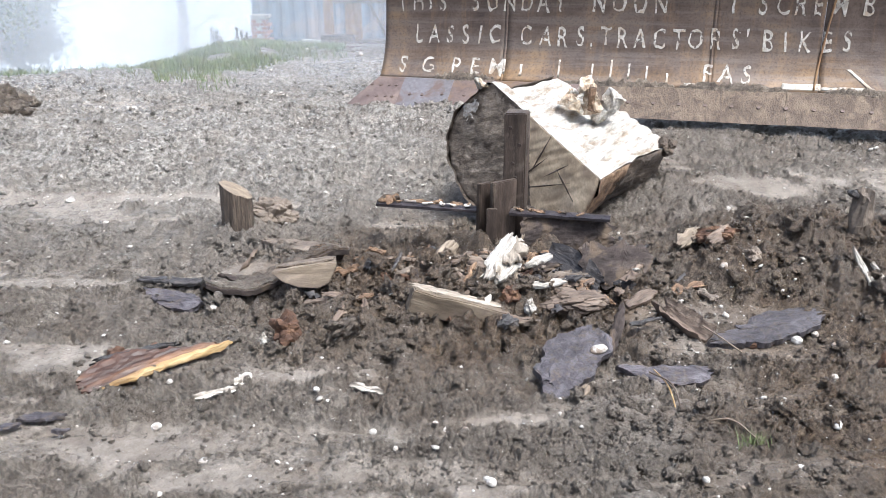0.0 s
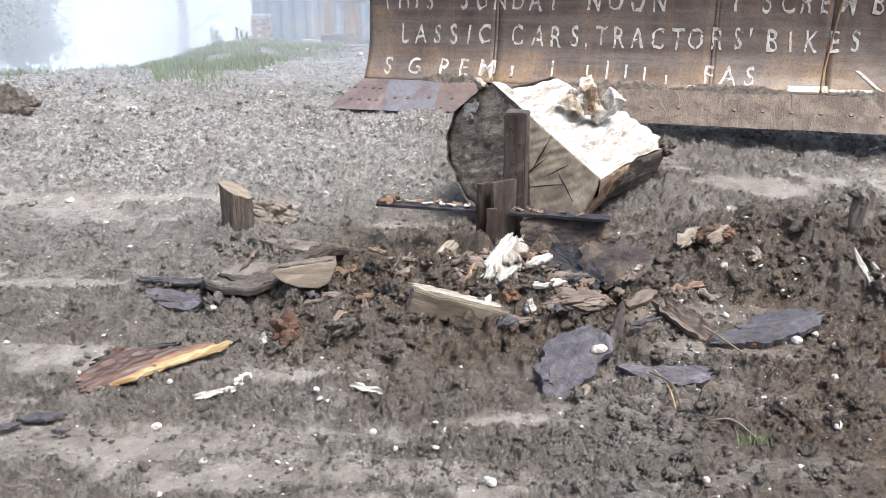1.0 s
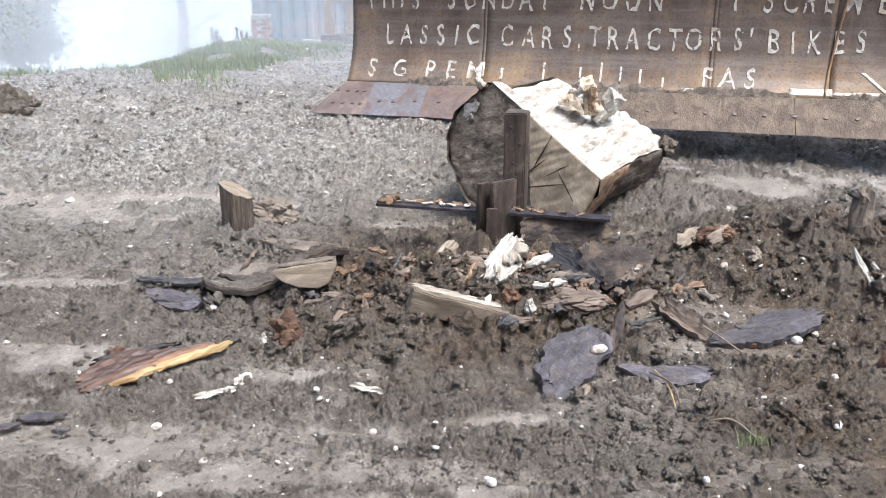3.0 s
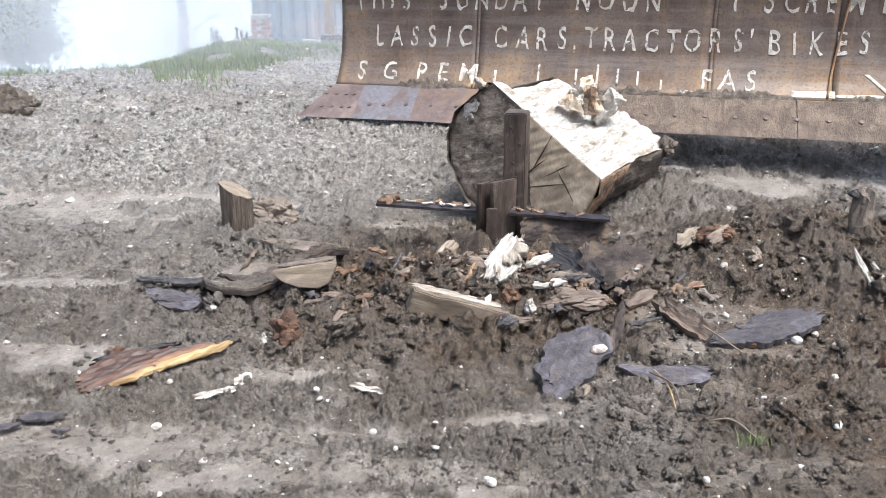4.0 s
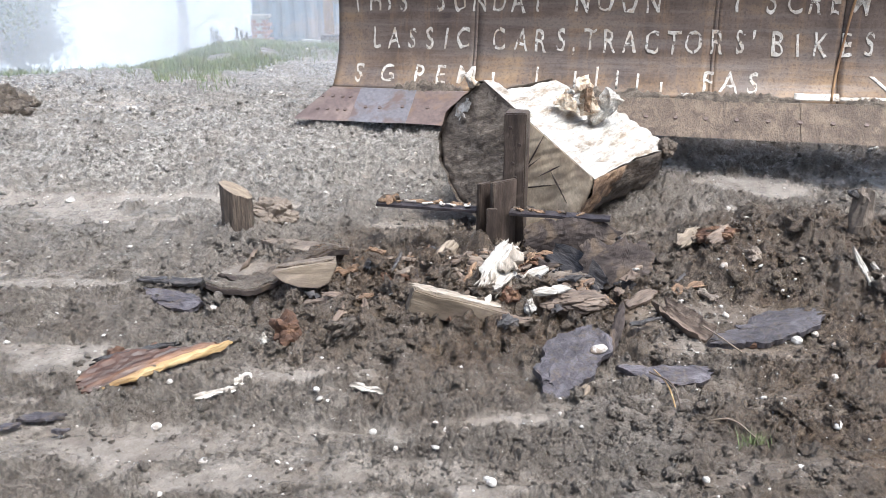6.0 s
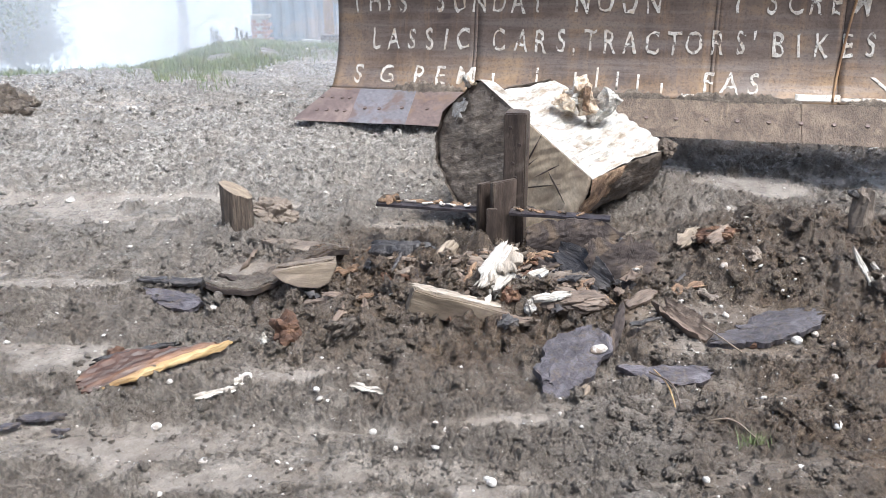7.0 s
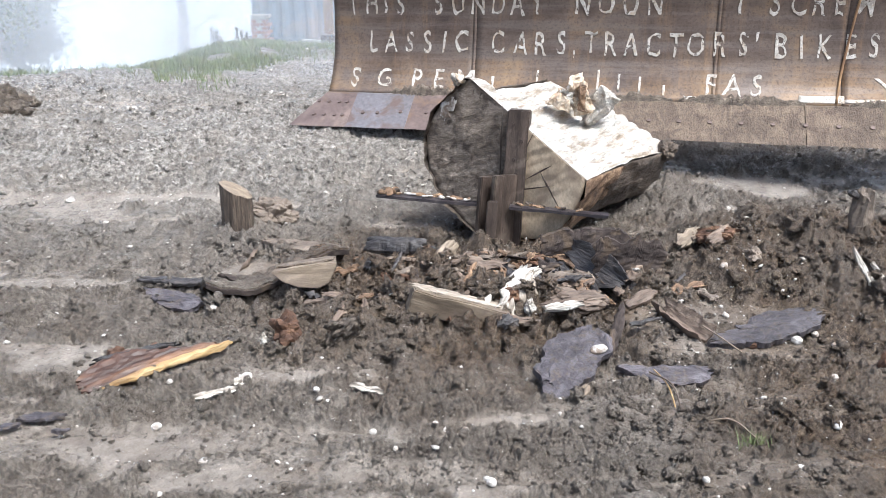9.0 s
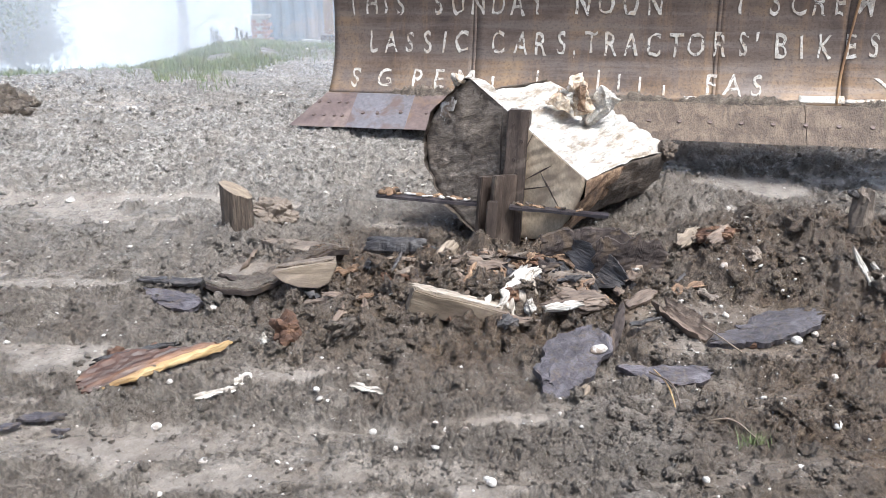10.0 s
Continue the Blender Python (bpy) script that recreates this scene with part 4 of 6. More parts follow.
def bark_slab():
    """A thin sheet of bark, waved like an S along its front edge, the mud lying on its back."""
    root = tagged(new("bark_slab"), "long thin S-curved bark slab caked with mud over a hollow", "bark")
    for name, mat, top, bottom, label in (("bark", BARK_SHEET, 0.0, -0.02, "dark brown bark edge"), ("mud_cake", MUD, 0.008, -0.002, "layer of wet mud")):
        verts, faces = [], []
        nx, ny = 70, 22
        for side in (0, 1):
            for i in range(nx + 1):
                q = i / nx
                x = -0.31 + 0.64 * q
                wave = 0.085 - 0.05 * math.sin(math.pi * min(1, q / 0.62)) + 0.05 * float(sstep(0.5, 0.95, q))
                front = -0.085 - 0.03 * math.sin(2 * math.pi * q) + 0.012 * noise.noise(Vector((q * 14, 3, 1))) + (0.012 + 0.02 * abs(noise.noise(Vector((q * 25, 1, 1)))) if name == "mud_cake" else 0)
                back = 0.14 - 0.10 * abs(2 * q - 1) ** 3
                for j in range(ny + 1):
                    r = j / ny
                    y = front + (back - front) * r
                    z = wave * (1 - 0.45 * float(sstep(0.2, 1.0, r))) - 0.01 * r + 0.006 * noise.noise(Vector((x * 18, y * 18, 4))) + 0.004 * noise.noise(Vector((x * 60, y * 60, 4 + side)))
                    if name == "mud_cake":
                        z += (0.012 * noise.noise(Vector((x * 30, y * 30, 9))) + 0.008) * float(sstep(0.0, 0.2, r)) * (1 - side)
                    verts.append((x, y, z + (bottom if side else top)))
        c = (nx + 1) * (ny + 1)
        at = lambda i, j, k: k * c + i * (ny + 1) + j
        for i in range(nx):
            for j in range(ny):
                faces.append((at(i, j, 0), at(i + 1, j, 0), at(i + 1, j + 1, 0), at(i, j + 1, 0)))
                faces.append((at(i, j, 1), at(i, j + 1, 1), at(i + 1, j + 1, 1), at(i + 1, j, 1)))
            faces.append((at(i, 0, 0), at(i, 0, 1), at(i + 1, 0, 1), at(i + 1, 0, 0)))
            faces.append((at(i, ny, 0), at(i + 1, ny, 0), at(i + 1, ny, 1), at(i, ny, 1)))
        for j in range(ny):
            faces.append((at(0, j, 0), at(0, j + 1, 0), at(0, j + 1, 1), at(0, j, 1)))
            faces.append((at(nx, j, 0), at(nx, j, 1), at(nx, j + 1, 1), at(nx, j + 1, 0)))
        grid_part(name, verts, faces, mat, root, label, smooth=False)
    return root


def scraps():
    # reddish split plank with its yellow torn edge
    plank = shard("split_plank", "reddish-brown split wood plank with a yellow torn edge", "wood plank", HEART, (-1.22, 2.35), (-0.845, 2.64), 0.17, 0.028, 18, (0.03, 0.05), seed=2, rough=0.008,
                  profile=((0, -0.55, 0.15), (0.06, -0.7, 0.45), (0.2, -0.72, 0.8), (0.4, -0.68, 0.95), (0.6, -0.62, 0.55), (0.8, -0.5, 0.1), (1, -0.35, -0.2)))
    v, f = shard_mesh(0.26, 0.035, 0.02, 0.5, 0.6, seed=96, jag=0.4, nx=24, ny=6)
    put(grid_part("dark_edge", v, f, BARK_BLACK, plank, "black bark along the back edge", smooth=False), pose(-0.02, 0.06, 0.004, 15, 0, -8))
    v, f = shard_mesh(0.42, 0.034, 0.026, 0.6, 0.6, seed=5, rough=0.012, jag=0.3)
    put(grid_part("torn_edge", v, f, YELLOW, plank, "yellow torn sapwood edge", smooth=False), pose(0.06, -0.052, 0.008, -20, 0, 2))
    v, f = shard_mesh(0.36, 0.10, 0.02, 0.5, 0.6, seed=6)
    put(grid_part("bark_strip", v, f, BARK_BLACK, plank, "black wet bark underneath"), pose(-0.02, -0.05, -0.03, 8, 0, 2))
    shard("bark_strip", "thin black bark strip lying on wet mud", "bark", BARK_BLACK, (-1.34, 3.27), (-1.00, 3.21), 0.06, 0.018, 8, (0.04, 0.045), seed=8, bow=0.005, jag=0.35)
    layers(shard("bark_plate", "slate-grey flat bark plate on wet mud", "bark", BARK_GREY, (-1.30, 3.15), (-1.01, 3.03), 0.13, 0.02, 14, (0.03, 0.03), seed=9, rough=0.004,
                 profile=((0, 0.5, 0.7), (0.15, -0.2, 0.8), (0.5, -0.75, 0.85), (0.8, -0.9, 0.8), (0.95, -0.75, 0.55), (1, -0.3, 0.2))), 1, 0.24, 0.09, BARK_GREY, 560)
    slab = bark_slab()
    put(slab, pose(-0.755, 3.29, float(ground_h(-1.0, 3.2)) - 0.005, 0, 0, 28))
    # half-round offcut, its sawn face towards the open yard
    off = tagged(new("log_offcut"), "half-round wood offcut with a pale sawn face", "wood offcut")
    bm = bmesh.new()
    outline = [(-0.135, 0.01), (-0.09, -0.03), (-0.02, -0.058), (0.06, -0.062), (0.10, -0.045), (0.125, 0.0), (0.14, 0.045), (0.06, 0.04), (-0.04, 0.025)]
    fr = [bm.verts.new((x, 0, z)) for x, z in outline]
    bk = [bm.verts.new((x * 0.9, 0.15, z * 0.9 + 0.01)) for x, z in outline]
    bm.faces.new(fr)
    n = len(fr)
    for i in range(n):
        bm.faces.new((fr[i], bk[i], bk[(i + 1) % n], fr[(i + 1) % n]))
    bm.faces.new(bk[::-1])
    bmesh.ops.recalc_face_normals(bm, faces=bm.faces[:])
    bmesh.ops.bevel(bm, geom=bm.edges[:], offset=0.004, segments=2, affect="EDGES")
    part("sawn_block", bm, PALE, off)
    v, f = shard_mesh(0.24, 0.11, 0.014, 0.4, 0.2, curl=0.005, seed=14)
    put(grid_part("bark", v, f, BARK_MUDDY, off, smooth=False), pose(0.0, 0.09, 0.034, 0, -8, 0))
    put(off, pose(-0.578, 3.06, float(ground_h(-0.85, 3.4)) + 0.075, -12, 0, 4))
    shard("bark_slab", "grey-brown bark slab with a dark underside", "bark", BARK_MUDDY, (-0.88, 3.68), (-0.44, 3.58), 0.16, 0.022, 2, (0.02, 0.01), seed=17, rough=0.006,
          profile=((0, 0.2, 0.5), (0.15, -0.3, 0.7), (0.5, -0.8, 0.8), (0.8, -0.6, 0.7), (1, 0.0, 0.3)))
    shard("bark_strip", "black bark edge under a grey slab", "bark", BARK_BLACK, (-0.84, 3.62), (-0.42, 3.53), 0.08, 0.03, 20, (0.0, 0.0), seed=18)
    # squared beam with a pale top
    beam = tagged(new("beam_offcut"), "short squared beam with a pale split top", "wood beam")
    part("beam", box_bm(0.40, 0.085, 0.10, (0, 0, -0.012), 0.005, 0.008, 7, 4), PALE, beam)
    v, f = shard_mesh(0.38, 0.06, 0.010, 0.05, 0.5, seed=21, jag=0.25)
    put(grid_part("split_top", v, f, PALE_TOP, beam, "white split wood top", smooth=False), pose(-0.005, 0.008, 0.037))
    put(beam, along((-0.088, 2.86, 0.122), (0.214, 2.90, 0.024), 4))
    lump("rotten_wood", "rust-red rotten wood lump in mud", "wood", ORANGE, -0.585, 2.68, 0.055, 0.04, 0.06, 10, 0.01, 3, 0.7)
    lump("wood_knot", "brown rounded wood knot half in mud", "wood", BROWNWOOD, 0.545, 2.95, 0.125, 0.05, 0.045, 8, 0.0, 5, 0.3)
    plate = shard("bark_plate", "purple-grey bark plate tilted on the mud, pale torn tip", "bark", BARK_GREY, (0.565, 2.63), (0.32, 2.19), 0.26, 0.03, -10, (0.09, 0.02), proud=0.6, seed=24, rough=0.006,
                  profile=((0, -0.35, 0.2), (0.03, -0.6, 0.6), (0.14, -0.62, 0.66), (0.2, -0.9, 0.5), (0.44, -1.0, 0.52), (0.47, -0.84, 0.56), (0.68, -0.8, 0.35), (0.70, -0.6, 0.1), (0.78, -0.42, 0.4), (0.9, -0.1, 0.5), (1, 0.15, 0.3)))
    layers(plate, 2, 0.40, 0.17, BARK_GREY, 500)
    v, f = shard_mesh(0.17, 0.045, 0.02, 0.5, 0.5, seed=97, jag=0.4, nx=18, ny=6)
    put(grid_part("torn_tip", v, f, PALE, plate, "pale torn wood at the tip", smooth=False), pose(0.16, 0.065, 0.012, 8, 3, -8))
    shard("wood_splinter", "pale yellow splinter beside bark", "wood splinter", PALE, (0.465, 2.40), (0.41, 2.28), 0.03, 0.02, 0, (0.05, 0.03), seed=25)
    lump("flint", "white flint stone on dark bark", "stone", STONE, 0.545, 2.50, 0.033, 0.022, 0.016, 30, 0.055, 2, 0.15)
    shard("broken_board", "dark brown broken board standing in mud", "board", BARK_SHEET, (0.60, 2.56), (0.69, 2.80), 0.055, 0.022, 60, (0.05, 0.12), point0=0.3, point1=0.8, seed=26)
    shard("bark_plate", "blue-grey blade-shaped bark plate", "bark", BARK_GREY, (0.605, 2.425), (0.925, 2.445), 0.10, 0.025, 22, (0.035, 0.055), proud=0.8, seed=28, rough=0.004,
          profile=((0, 0.45, 0.6), (0.15, -0.25, 0.62), (0.4, -0.8, 0.70), (0.65, -0.85, 0.85), (0.85, -0.6, 1.0), (0.97, -0.1, 1.05), (1, 0.3, 0.95)))
    layers(shard("bark_plate", "dark purple bark plate with orange broken underside", "bark", BARK_GREY, (1.00, 2.68), (1.46, 2.80), 0.20, 0.03, 10, (0.035, 0.065), proud=0.6, seed=30, rough=0.005,
                 profile=((0, -0.25, 0.0), (0.1, -0.5, 0.15), (0.3, -0.62, 0.3), (0.38, -0.95, 0.5), (0.46, -0.7, 0.78), (0.6, -0.72, 0.9), (0.8, -0.55, 0.85), (0.93, -0.3, 0.8), (1, 0.1, 0.6))), 2, 0.36, 0.13, BARK_GREY, 540)
    shard("wood_splinter", "orange torn wood under dark bark", "wood splinter", ORANGE, (1.12, 2.68), (1.22, 2.67), 0.05, 0.03, -25, (0.03, 0.03), seed=31)
    shard("bark_tube", "brown half-tube of curled bark", "bark", BROWNWOOD, (0.88, 2.96), (0.99, 2.72), 0.10, 0.025, 10, (0.03, 0.03), point0=0.4, point1=0.0, curl=0.05, seed=33)
    for k, (a, b, w, r) in enumerate((((1.09, 3.46), (1.22, 3.60), .09, 35), ((1.20, 3.56), (1.29, 3.36), .11, 30), ((1.17, 3.50), (1.21, 3.66), .05, 70))):
        shard("torn_wood", "pale orange torn wood piece on the heap", "wood", (PALE, ORANGE, PALE)[k], a, b, w, 0.03, r, (0.05, 0.07), seed=36 + k, jag=0.3)
    shard("torn_wood", "grey curled bark piece on the heap", "bark", BROWNWOOD, (1.19, 3.36), (1.33, 3.44), 0.09, 0.025, 30, (0.04, 0.05), seed=41)
    shard("wood_stake", "dark muddy wood stake standing upright", "stake", BARK_BLACK, (1.86, 3.50), (1.93, 3.52), 0.05, 0.03, 0, (0.20, 0.17), seed=39)
    lump("stake_stub", "dark muddy stake stub upright in the heap", "stake", BARK_MUDDY, 1.93, 3.50, 0.05, 0.045, 0.15, 20, 0.0, 2, 0.35)
    for k, (a, b) in enumerate((((1.83, 3.33), (1.80, 3.10)), ((1.87, 3.24), (1.86, 3.06)), ((1.80, 3.22), (1.83, 3.14)))):
        shard("white_stick", "white peeled stick on the mud heap", "stick", WHITEWOOD, a, b, 0.022, 0.02, 0, (0.04, 0.03), seed=44 + k)
    shard("bark_chip", "flat dark bark chip on slick mud", "bark", BARK_GREY, (-1.30, 2.13), (-1.17, 2.14), 0.04, 0.014, 0, (0.04, 0.04), seed=47)
    shard("bark_chip", "flat dark bark chip on slick mud", "bark", BARK_GREY, (-1.36, 2.05), (-1.28, 2.09), 0.03, 0.012, 0, (0.04, 0.04), seed=48)
    shard("bark_chip", "small dark bark chip on slick mud", "bark", BARK_GREY, (-1.17, 2.06), (-1.12, 2.07), 0.02, 0.012, 0, (0.038, 0.038), seed=49)
    for k, (a, b, w) in enumerate((((-0.81, 2.28), (-0.74, 2.33), .03), ((-0.75, 2.32), (-0.69, 2.35), .025), ((-0.70, 2.37), (-0.665, 2.41), .045), ((-0.31, 2.37), (-0.205, 2.33), .028), ((0.755, 3.12), (0.80, 3.20), .035))):
        shard("white_flake", "white curled wood flake on mud", "wood flake", WHITEWOOD, a, b, w, 0.01, 25, (0.025, 0.02), curl=0.008, seed=52 + k, jag=0.4)
    shard("torn_wood", "striped brown wood chunk standing in the heap", "wood", PALE, (-0.03, 3.30), (0.05, 3.44), 0.09, 0.05, 55, (0.01, 0.09), seed=58, jag=0.25, rough=0.012)
    shard("torn_wood", "tan wood piece half in mud", "wood", BROWNWOOD, (0.74, 2.95), (0.88, 3.05), 0.06, 0.03, 20, (0.02, 0.03), seed=60)
    lump("amber_chip", "amber-brown wood chip on mud", "wood", ORANGE, -1.165, 2.56, 0.035, 0.025, 0.03, 0, 0, 7)
    lump("amber_chip", "amber-brown wood chip on mud", "wood", ORANGE, -1.05, 2.63, 0.025, 0.02, 0.022, 40, 0, 9)
    shard("wood_splinter", "brown splinter at the end of a beam", "wood splinter", BROWNWOOD, (0.22, 2.86), (0.38, 2.83), 0.05, 0.02, 10, (0.025, 0.02), seed=63)
    lump("dark_chip", "dark wet wood chip", "wood", BARK_BLACK, 0.245, 2.74, 0.035, 0.03, 0.025, 0, 0, 4)
    lump("rotten_wood", "orange rotten wood crumbs", "wood", ORANGE, 0.27, 2.96, 0.04, 0.03, 0.035, 0, 0.01, 6)
    shard("bark_plate", "brown bark plate at the foot of the splitter", "bark", BROWNWOOD, (0.34, 3.06), (0.54, 3.02), 0.12, 0.03, -18, (0.03, 0.03), seed=66)
    lump("white_chip", "white wood chip on mud", "wood", WHITEWOOD, 0.347, 2.91, 0.02, 0.018, 0.03, 0, 0.005, 8)
    lump("white_chip", "white wood chip on mud", "wood", WHITEWOOD, -0.665, 2.66, 0.014, 0.014, 0.028, 0, 0.01, 11)
    lump("brick_piece", "red-brown broken brick piece half in the mud", "brick", ORANGE, 1.545, 2.45, 0.035, 0.04, 0.045, 20, 0.0, 13, 0.3)
    # scattered flints
    for k, (x, y, s) in enumerate(((-0.673, 2.426, .02), (-0.875, 2.107, .016), (0.067, 2.081, .016), (1.323, 2.684, .022), (1.456, 2.652, .02), (1.188, 2.081, .018), (0.132, 1.827, .016), (0.12, 1.845, .01),
                                   (-0.929, 2.395, .011), (-0.137, 1.976, .01), (-0.422, 2.34, .012), (-0.212, 2.081, .012), (-0.47, 1.92, .01), (0.72, 1.84, .012), (1.402, 3.593, .025), (1.189, 3.137, .022), (1.326, 2.391, .014), (0.986, 1.866, .01), (-0.024, 2.13, .01), (1.42, 2.75, .016), (1.36, 2.78, .014), (1.18, 2.10, .012))):
        lump("flint", "small white flint stone in mud", "stone", STONE, x, y, s, s * 0.8, s * 0.75, 50 * k, -0.003, k, 0.2, "flints in the mud")
    lump("clay_stone", "grey smooth stone on the heap", "stone", BARK_MUDDY, 1.33, 3.20, 0.035, 0.025, 0.03, 0, 0.02, 3)
    # a smooth mound of pale mud, built as a lump
    lump("boulder", "pale smooth mound of mud behind the stump", "stone", BARK_MUDDY, -0.92, 4.06, 0.13, 0.09, 0.08, 10, -0.01, 6, 0.4)
    # twigs
    for k, (pts, mat) in enumerate(((((0.98, 2.73, .05), (1.03, 2.64, .04), (1.075, 2.56, .03)), PALE), (((0.80, 2.08, .04), (0.86, 2.07, .05), (0.92, 2.02, .02)), PALE), (((0.715, 2.40, .05), (0.735, 2.30, .04), (0.735, 2.19, .01)), YELLOW), (((0.70, 2.40, .04), (0.745, 2.28, .05), (0.75, 2.20, .02)), BROWNWOOD))):
        cu = bpy.data.curves.new("twig", "CURVE")
        cu.dimensions, cu.bevel_depth, cu.bevel_resolution = "3D", 0.0028, 1
        sp = cu.splines.new("BEZIER")
        sp.bezier_points.add(2)
        for bp, (x, y, dz) in zip(sp.bezier_points, pts):
            bp.co = (x, y, float(ground_h(x, y)) + dz)
            bp.handle_left_type = bp.handle_right_type = "AUTO"
        cu.materials.append(mat)
        tagged(new("twig", cu), "thin dry pale twig on mud", "twig")
    # many small broken chips round the splitter
    rnd = random.Random(77)
    mats = (BROWNWOOD, TORN_BROWN, BARK_BLACK, BARK_BLACK, BARK_MUDDY, BARK_MUDDY, ORANGE, BARK_SHEET, TORN_BROWN, BROWNWOOD)
    for k in range(170):
        x, y = rnd.gauss(0.12, 0.42), rnd.gauss(3.28, 0.24)
        if k > 110:
            x, y = rnd.uniform(0.0, 0.85), rnd.uniform(3.1, 3.44)
        if y > 3.62 or y < 2.7 or (abs(x - 0.3) < 0.25 and y > 3.45):
            y = rnd.uniform(2.95, 3.4)
        a = rnd.uniform(0, math.pi)
        L, W = (rnd.uniform(0.05, 0.16), rnd.uniform(0.02, 0.06)) if k < 111 else (rnd.uniform(0.08, 0.2), rnd.uniform(0.03, 0.08))
        dx, dy = math.cos(a) * L / 2, math.sin(a) * L / 2
        shard("wood_chip", "broken brown wood chip in the mud heap", "wood chip", mats[rnd.randrange(len(mats))], (x - dx, y - dy), (x + dx, y + dy), W, rnd.uniform(0.01, 0.022), rnd.uniform(-50, 50), (rnd.uniform(0.01, 0.07), rnd.uniform(0.01, 0.07)), group="chips round the splitter", proud=0.45, seed=100 + k, nx=14, ny=6, jag=0.65, point0=rnd.uniform(0, 0.7), point1=rnd.uniform(0, 0.7))


def post_stump():
    """A sawn-off fence post with a slanting, pale top."""
    root = tagged(new("post_stump"), "short sawn-off wooden post with a pale slanting top", "post")
    n, rows = 28, 14
    verts, faces = [], []
    for j in range(rows + 1):
        for i in range(n):
            a = 2 * math.pi * i / n
            r = 0.079 + 0.006 * noise.noise(Vector((math.cos(a) * 3, math.sin(a) * 3, 0))) + 0.004 * noise.noise(Vector((math.cos(a) * 14, math.sin(a) * 14, j * 0.3)))
            if abs(a - 5.3) < 0.14:
                r -= 0.012
            x, y = r * math.cos(a), 0.85 * r * math.sin(a)
            top = 0.248 - 0.50 * x + 0.03 * y
            verts.append((x, y, -0.10 + (top + 0.10) * j / rows))
    for j in range(rows):
        for i in range(n):
            a, b = j * n + i, j * n + (i + 1) % n
            faces.append((a, b, b + n, a + n))
    grid_part("shaft", verts, faces, BROWN_UPRIGHT, root)
    tv, tf = [(0, 0, 0.248 + 0.003)], []
    for k, s in enumerate((0.35, 0.7, 0.93, 1.0)):
        for i in range(n):
            x, y, z = verts[rows * n + i]
            x, y = x * s, y * s
            tv.append((x, y, 0.248 - 0.50 * x + 0.03 * y + 0.004 + 0.004 * noise.noise(Vector((x * 60, y * 60, 1))) - (0.004 if k == 3 else 0)))
    for i in range(n):
        tf.append((0, 1 + i, 1 + (i + 1) % n))
        for k in range(3):
            a, b = 1 + k * n + i, 1 + k * n + (i + 1) % n
            tf.append((a, a + n, b + n, b))
    grid_part("cut_top", tv, tf, PALE, root, "pale yellow cut top")
    put(root, pose(-1.048, 3.86, float(ground_h(-1.048, 3.86)) - 0.045, 2, 2, 0))


scraps()
post_stump()

# pieces that the log shoves along
white_chunk = tagged(new("torn_chunk"), "white torn wood chunk leaning on the splitter foot", "wood")
chunk_rnd = random.Random(6)
for n in range(8):
    v, f = shard_mesh(chunk_rnd.uniform(0.12, 0.24), chunk_rnd.uniform(0.05, 0.09), 0.03, 0.25, 0.45, bow=chunk_rnd.uniform(-0.01, 0.015), curl=chunk_rnd.uniform(-0.012, 0.012), seed=400 + n, jag=0.45, nx=24, ny=8)
    put(grid_part("splinter", v, f, (WHITEWOOD, PALE, WHITEWOOD, PALE_TOP)[n % 4], white_chunk, smooth=False), pose(chunk_rnd.uniform(-0.03, 0.05), chunk_rnd.uniform(-0.05, 0.05), chunk_rnd.uniform(-0.02, 0.035), chunk_rnd.uniform(-40, 40), chunk_rnd.uniform(-12, 12), chunk_rnd.uniform(-16, 16)))
put(white_chunk, along((0.215, 2.99, float(ground_h(0.22, 2.99)) + 0.06), (0.33, 3.22, float(ground_h(0.33, 3.22)) + 0.20), 20))
white_limb = shard("torn_splinter", "white torn splinter beside the splitter", "wood splinter", WHITEWOOD, (0.35, 3.15), (0.46, 3.18), 0.05, 0.025, 10, (0.10, 0.14), seed=71, jag=0.3)
white_slip = shard("torn_splinter", "white flat splinter at the splitter foot", "wood splinter", WHITEWOOD, (0.35, 2.99), (0.50, 3.02), 0.04, 0.02, 20, (0.05, 0.06), seed=72, jag=0.3)
bark_sheet = shard("bark_sheet", "large dark grey-brown bark sheet with torn tips beside the splitter", "bark", BARK_SHEET, (0.60, 3.25), (0.90, 3.22), 0.27, 0.025, 50, (0.105, 0.095), seed=73, rough=0.007,
                   profile=((0, -0.9, 0.3), (0.1, -0.95, 0.55), (0.3, -0.95, 0.5), (0.45, -1.0, 0.4), (0.55, -1.0, 0.55), (0.62, -1.0, 0.85), (0.66, -0.95, 0.5), (0.75, -0.95, 0.45), (0.86, -0.9, 0.62), (1, -0.7, 0.1)))
bark_fold = shard("bark_fold", "dark folded bark strip under the wing", "bark", BARK_BLACK, (0.48, 3.40), (0.66, 3.12), 0.15, 0.03, 40, (0.10, 0.04), seed=74, curl=0.02, jag=0.2, rough=0.005)
# added dark sheet in place of the shaded soil before the log's foot
shade_sheet = shard("shade_sheet", "added dark sheet for the shaded soil under the splitter wing", "bark", BARK_SHEET, (0.37, 3.58), (0.80, 3.56), 0.26, 0.03, 78, (0.10, 0.10), proud=0.0, seed=79, rough=0.008, curl=-0.02,
                   profile=((0, -0.9, 0.5), (0.2, -1.0, 0.75), (0.5, -1.0, 0.8), (0.8, -1.0, 0.7), (1, -0.9, 0.2)))
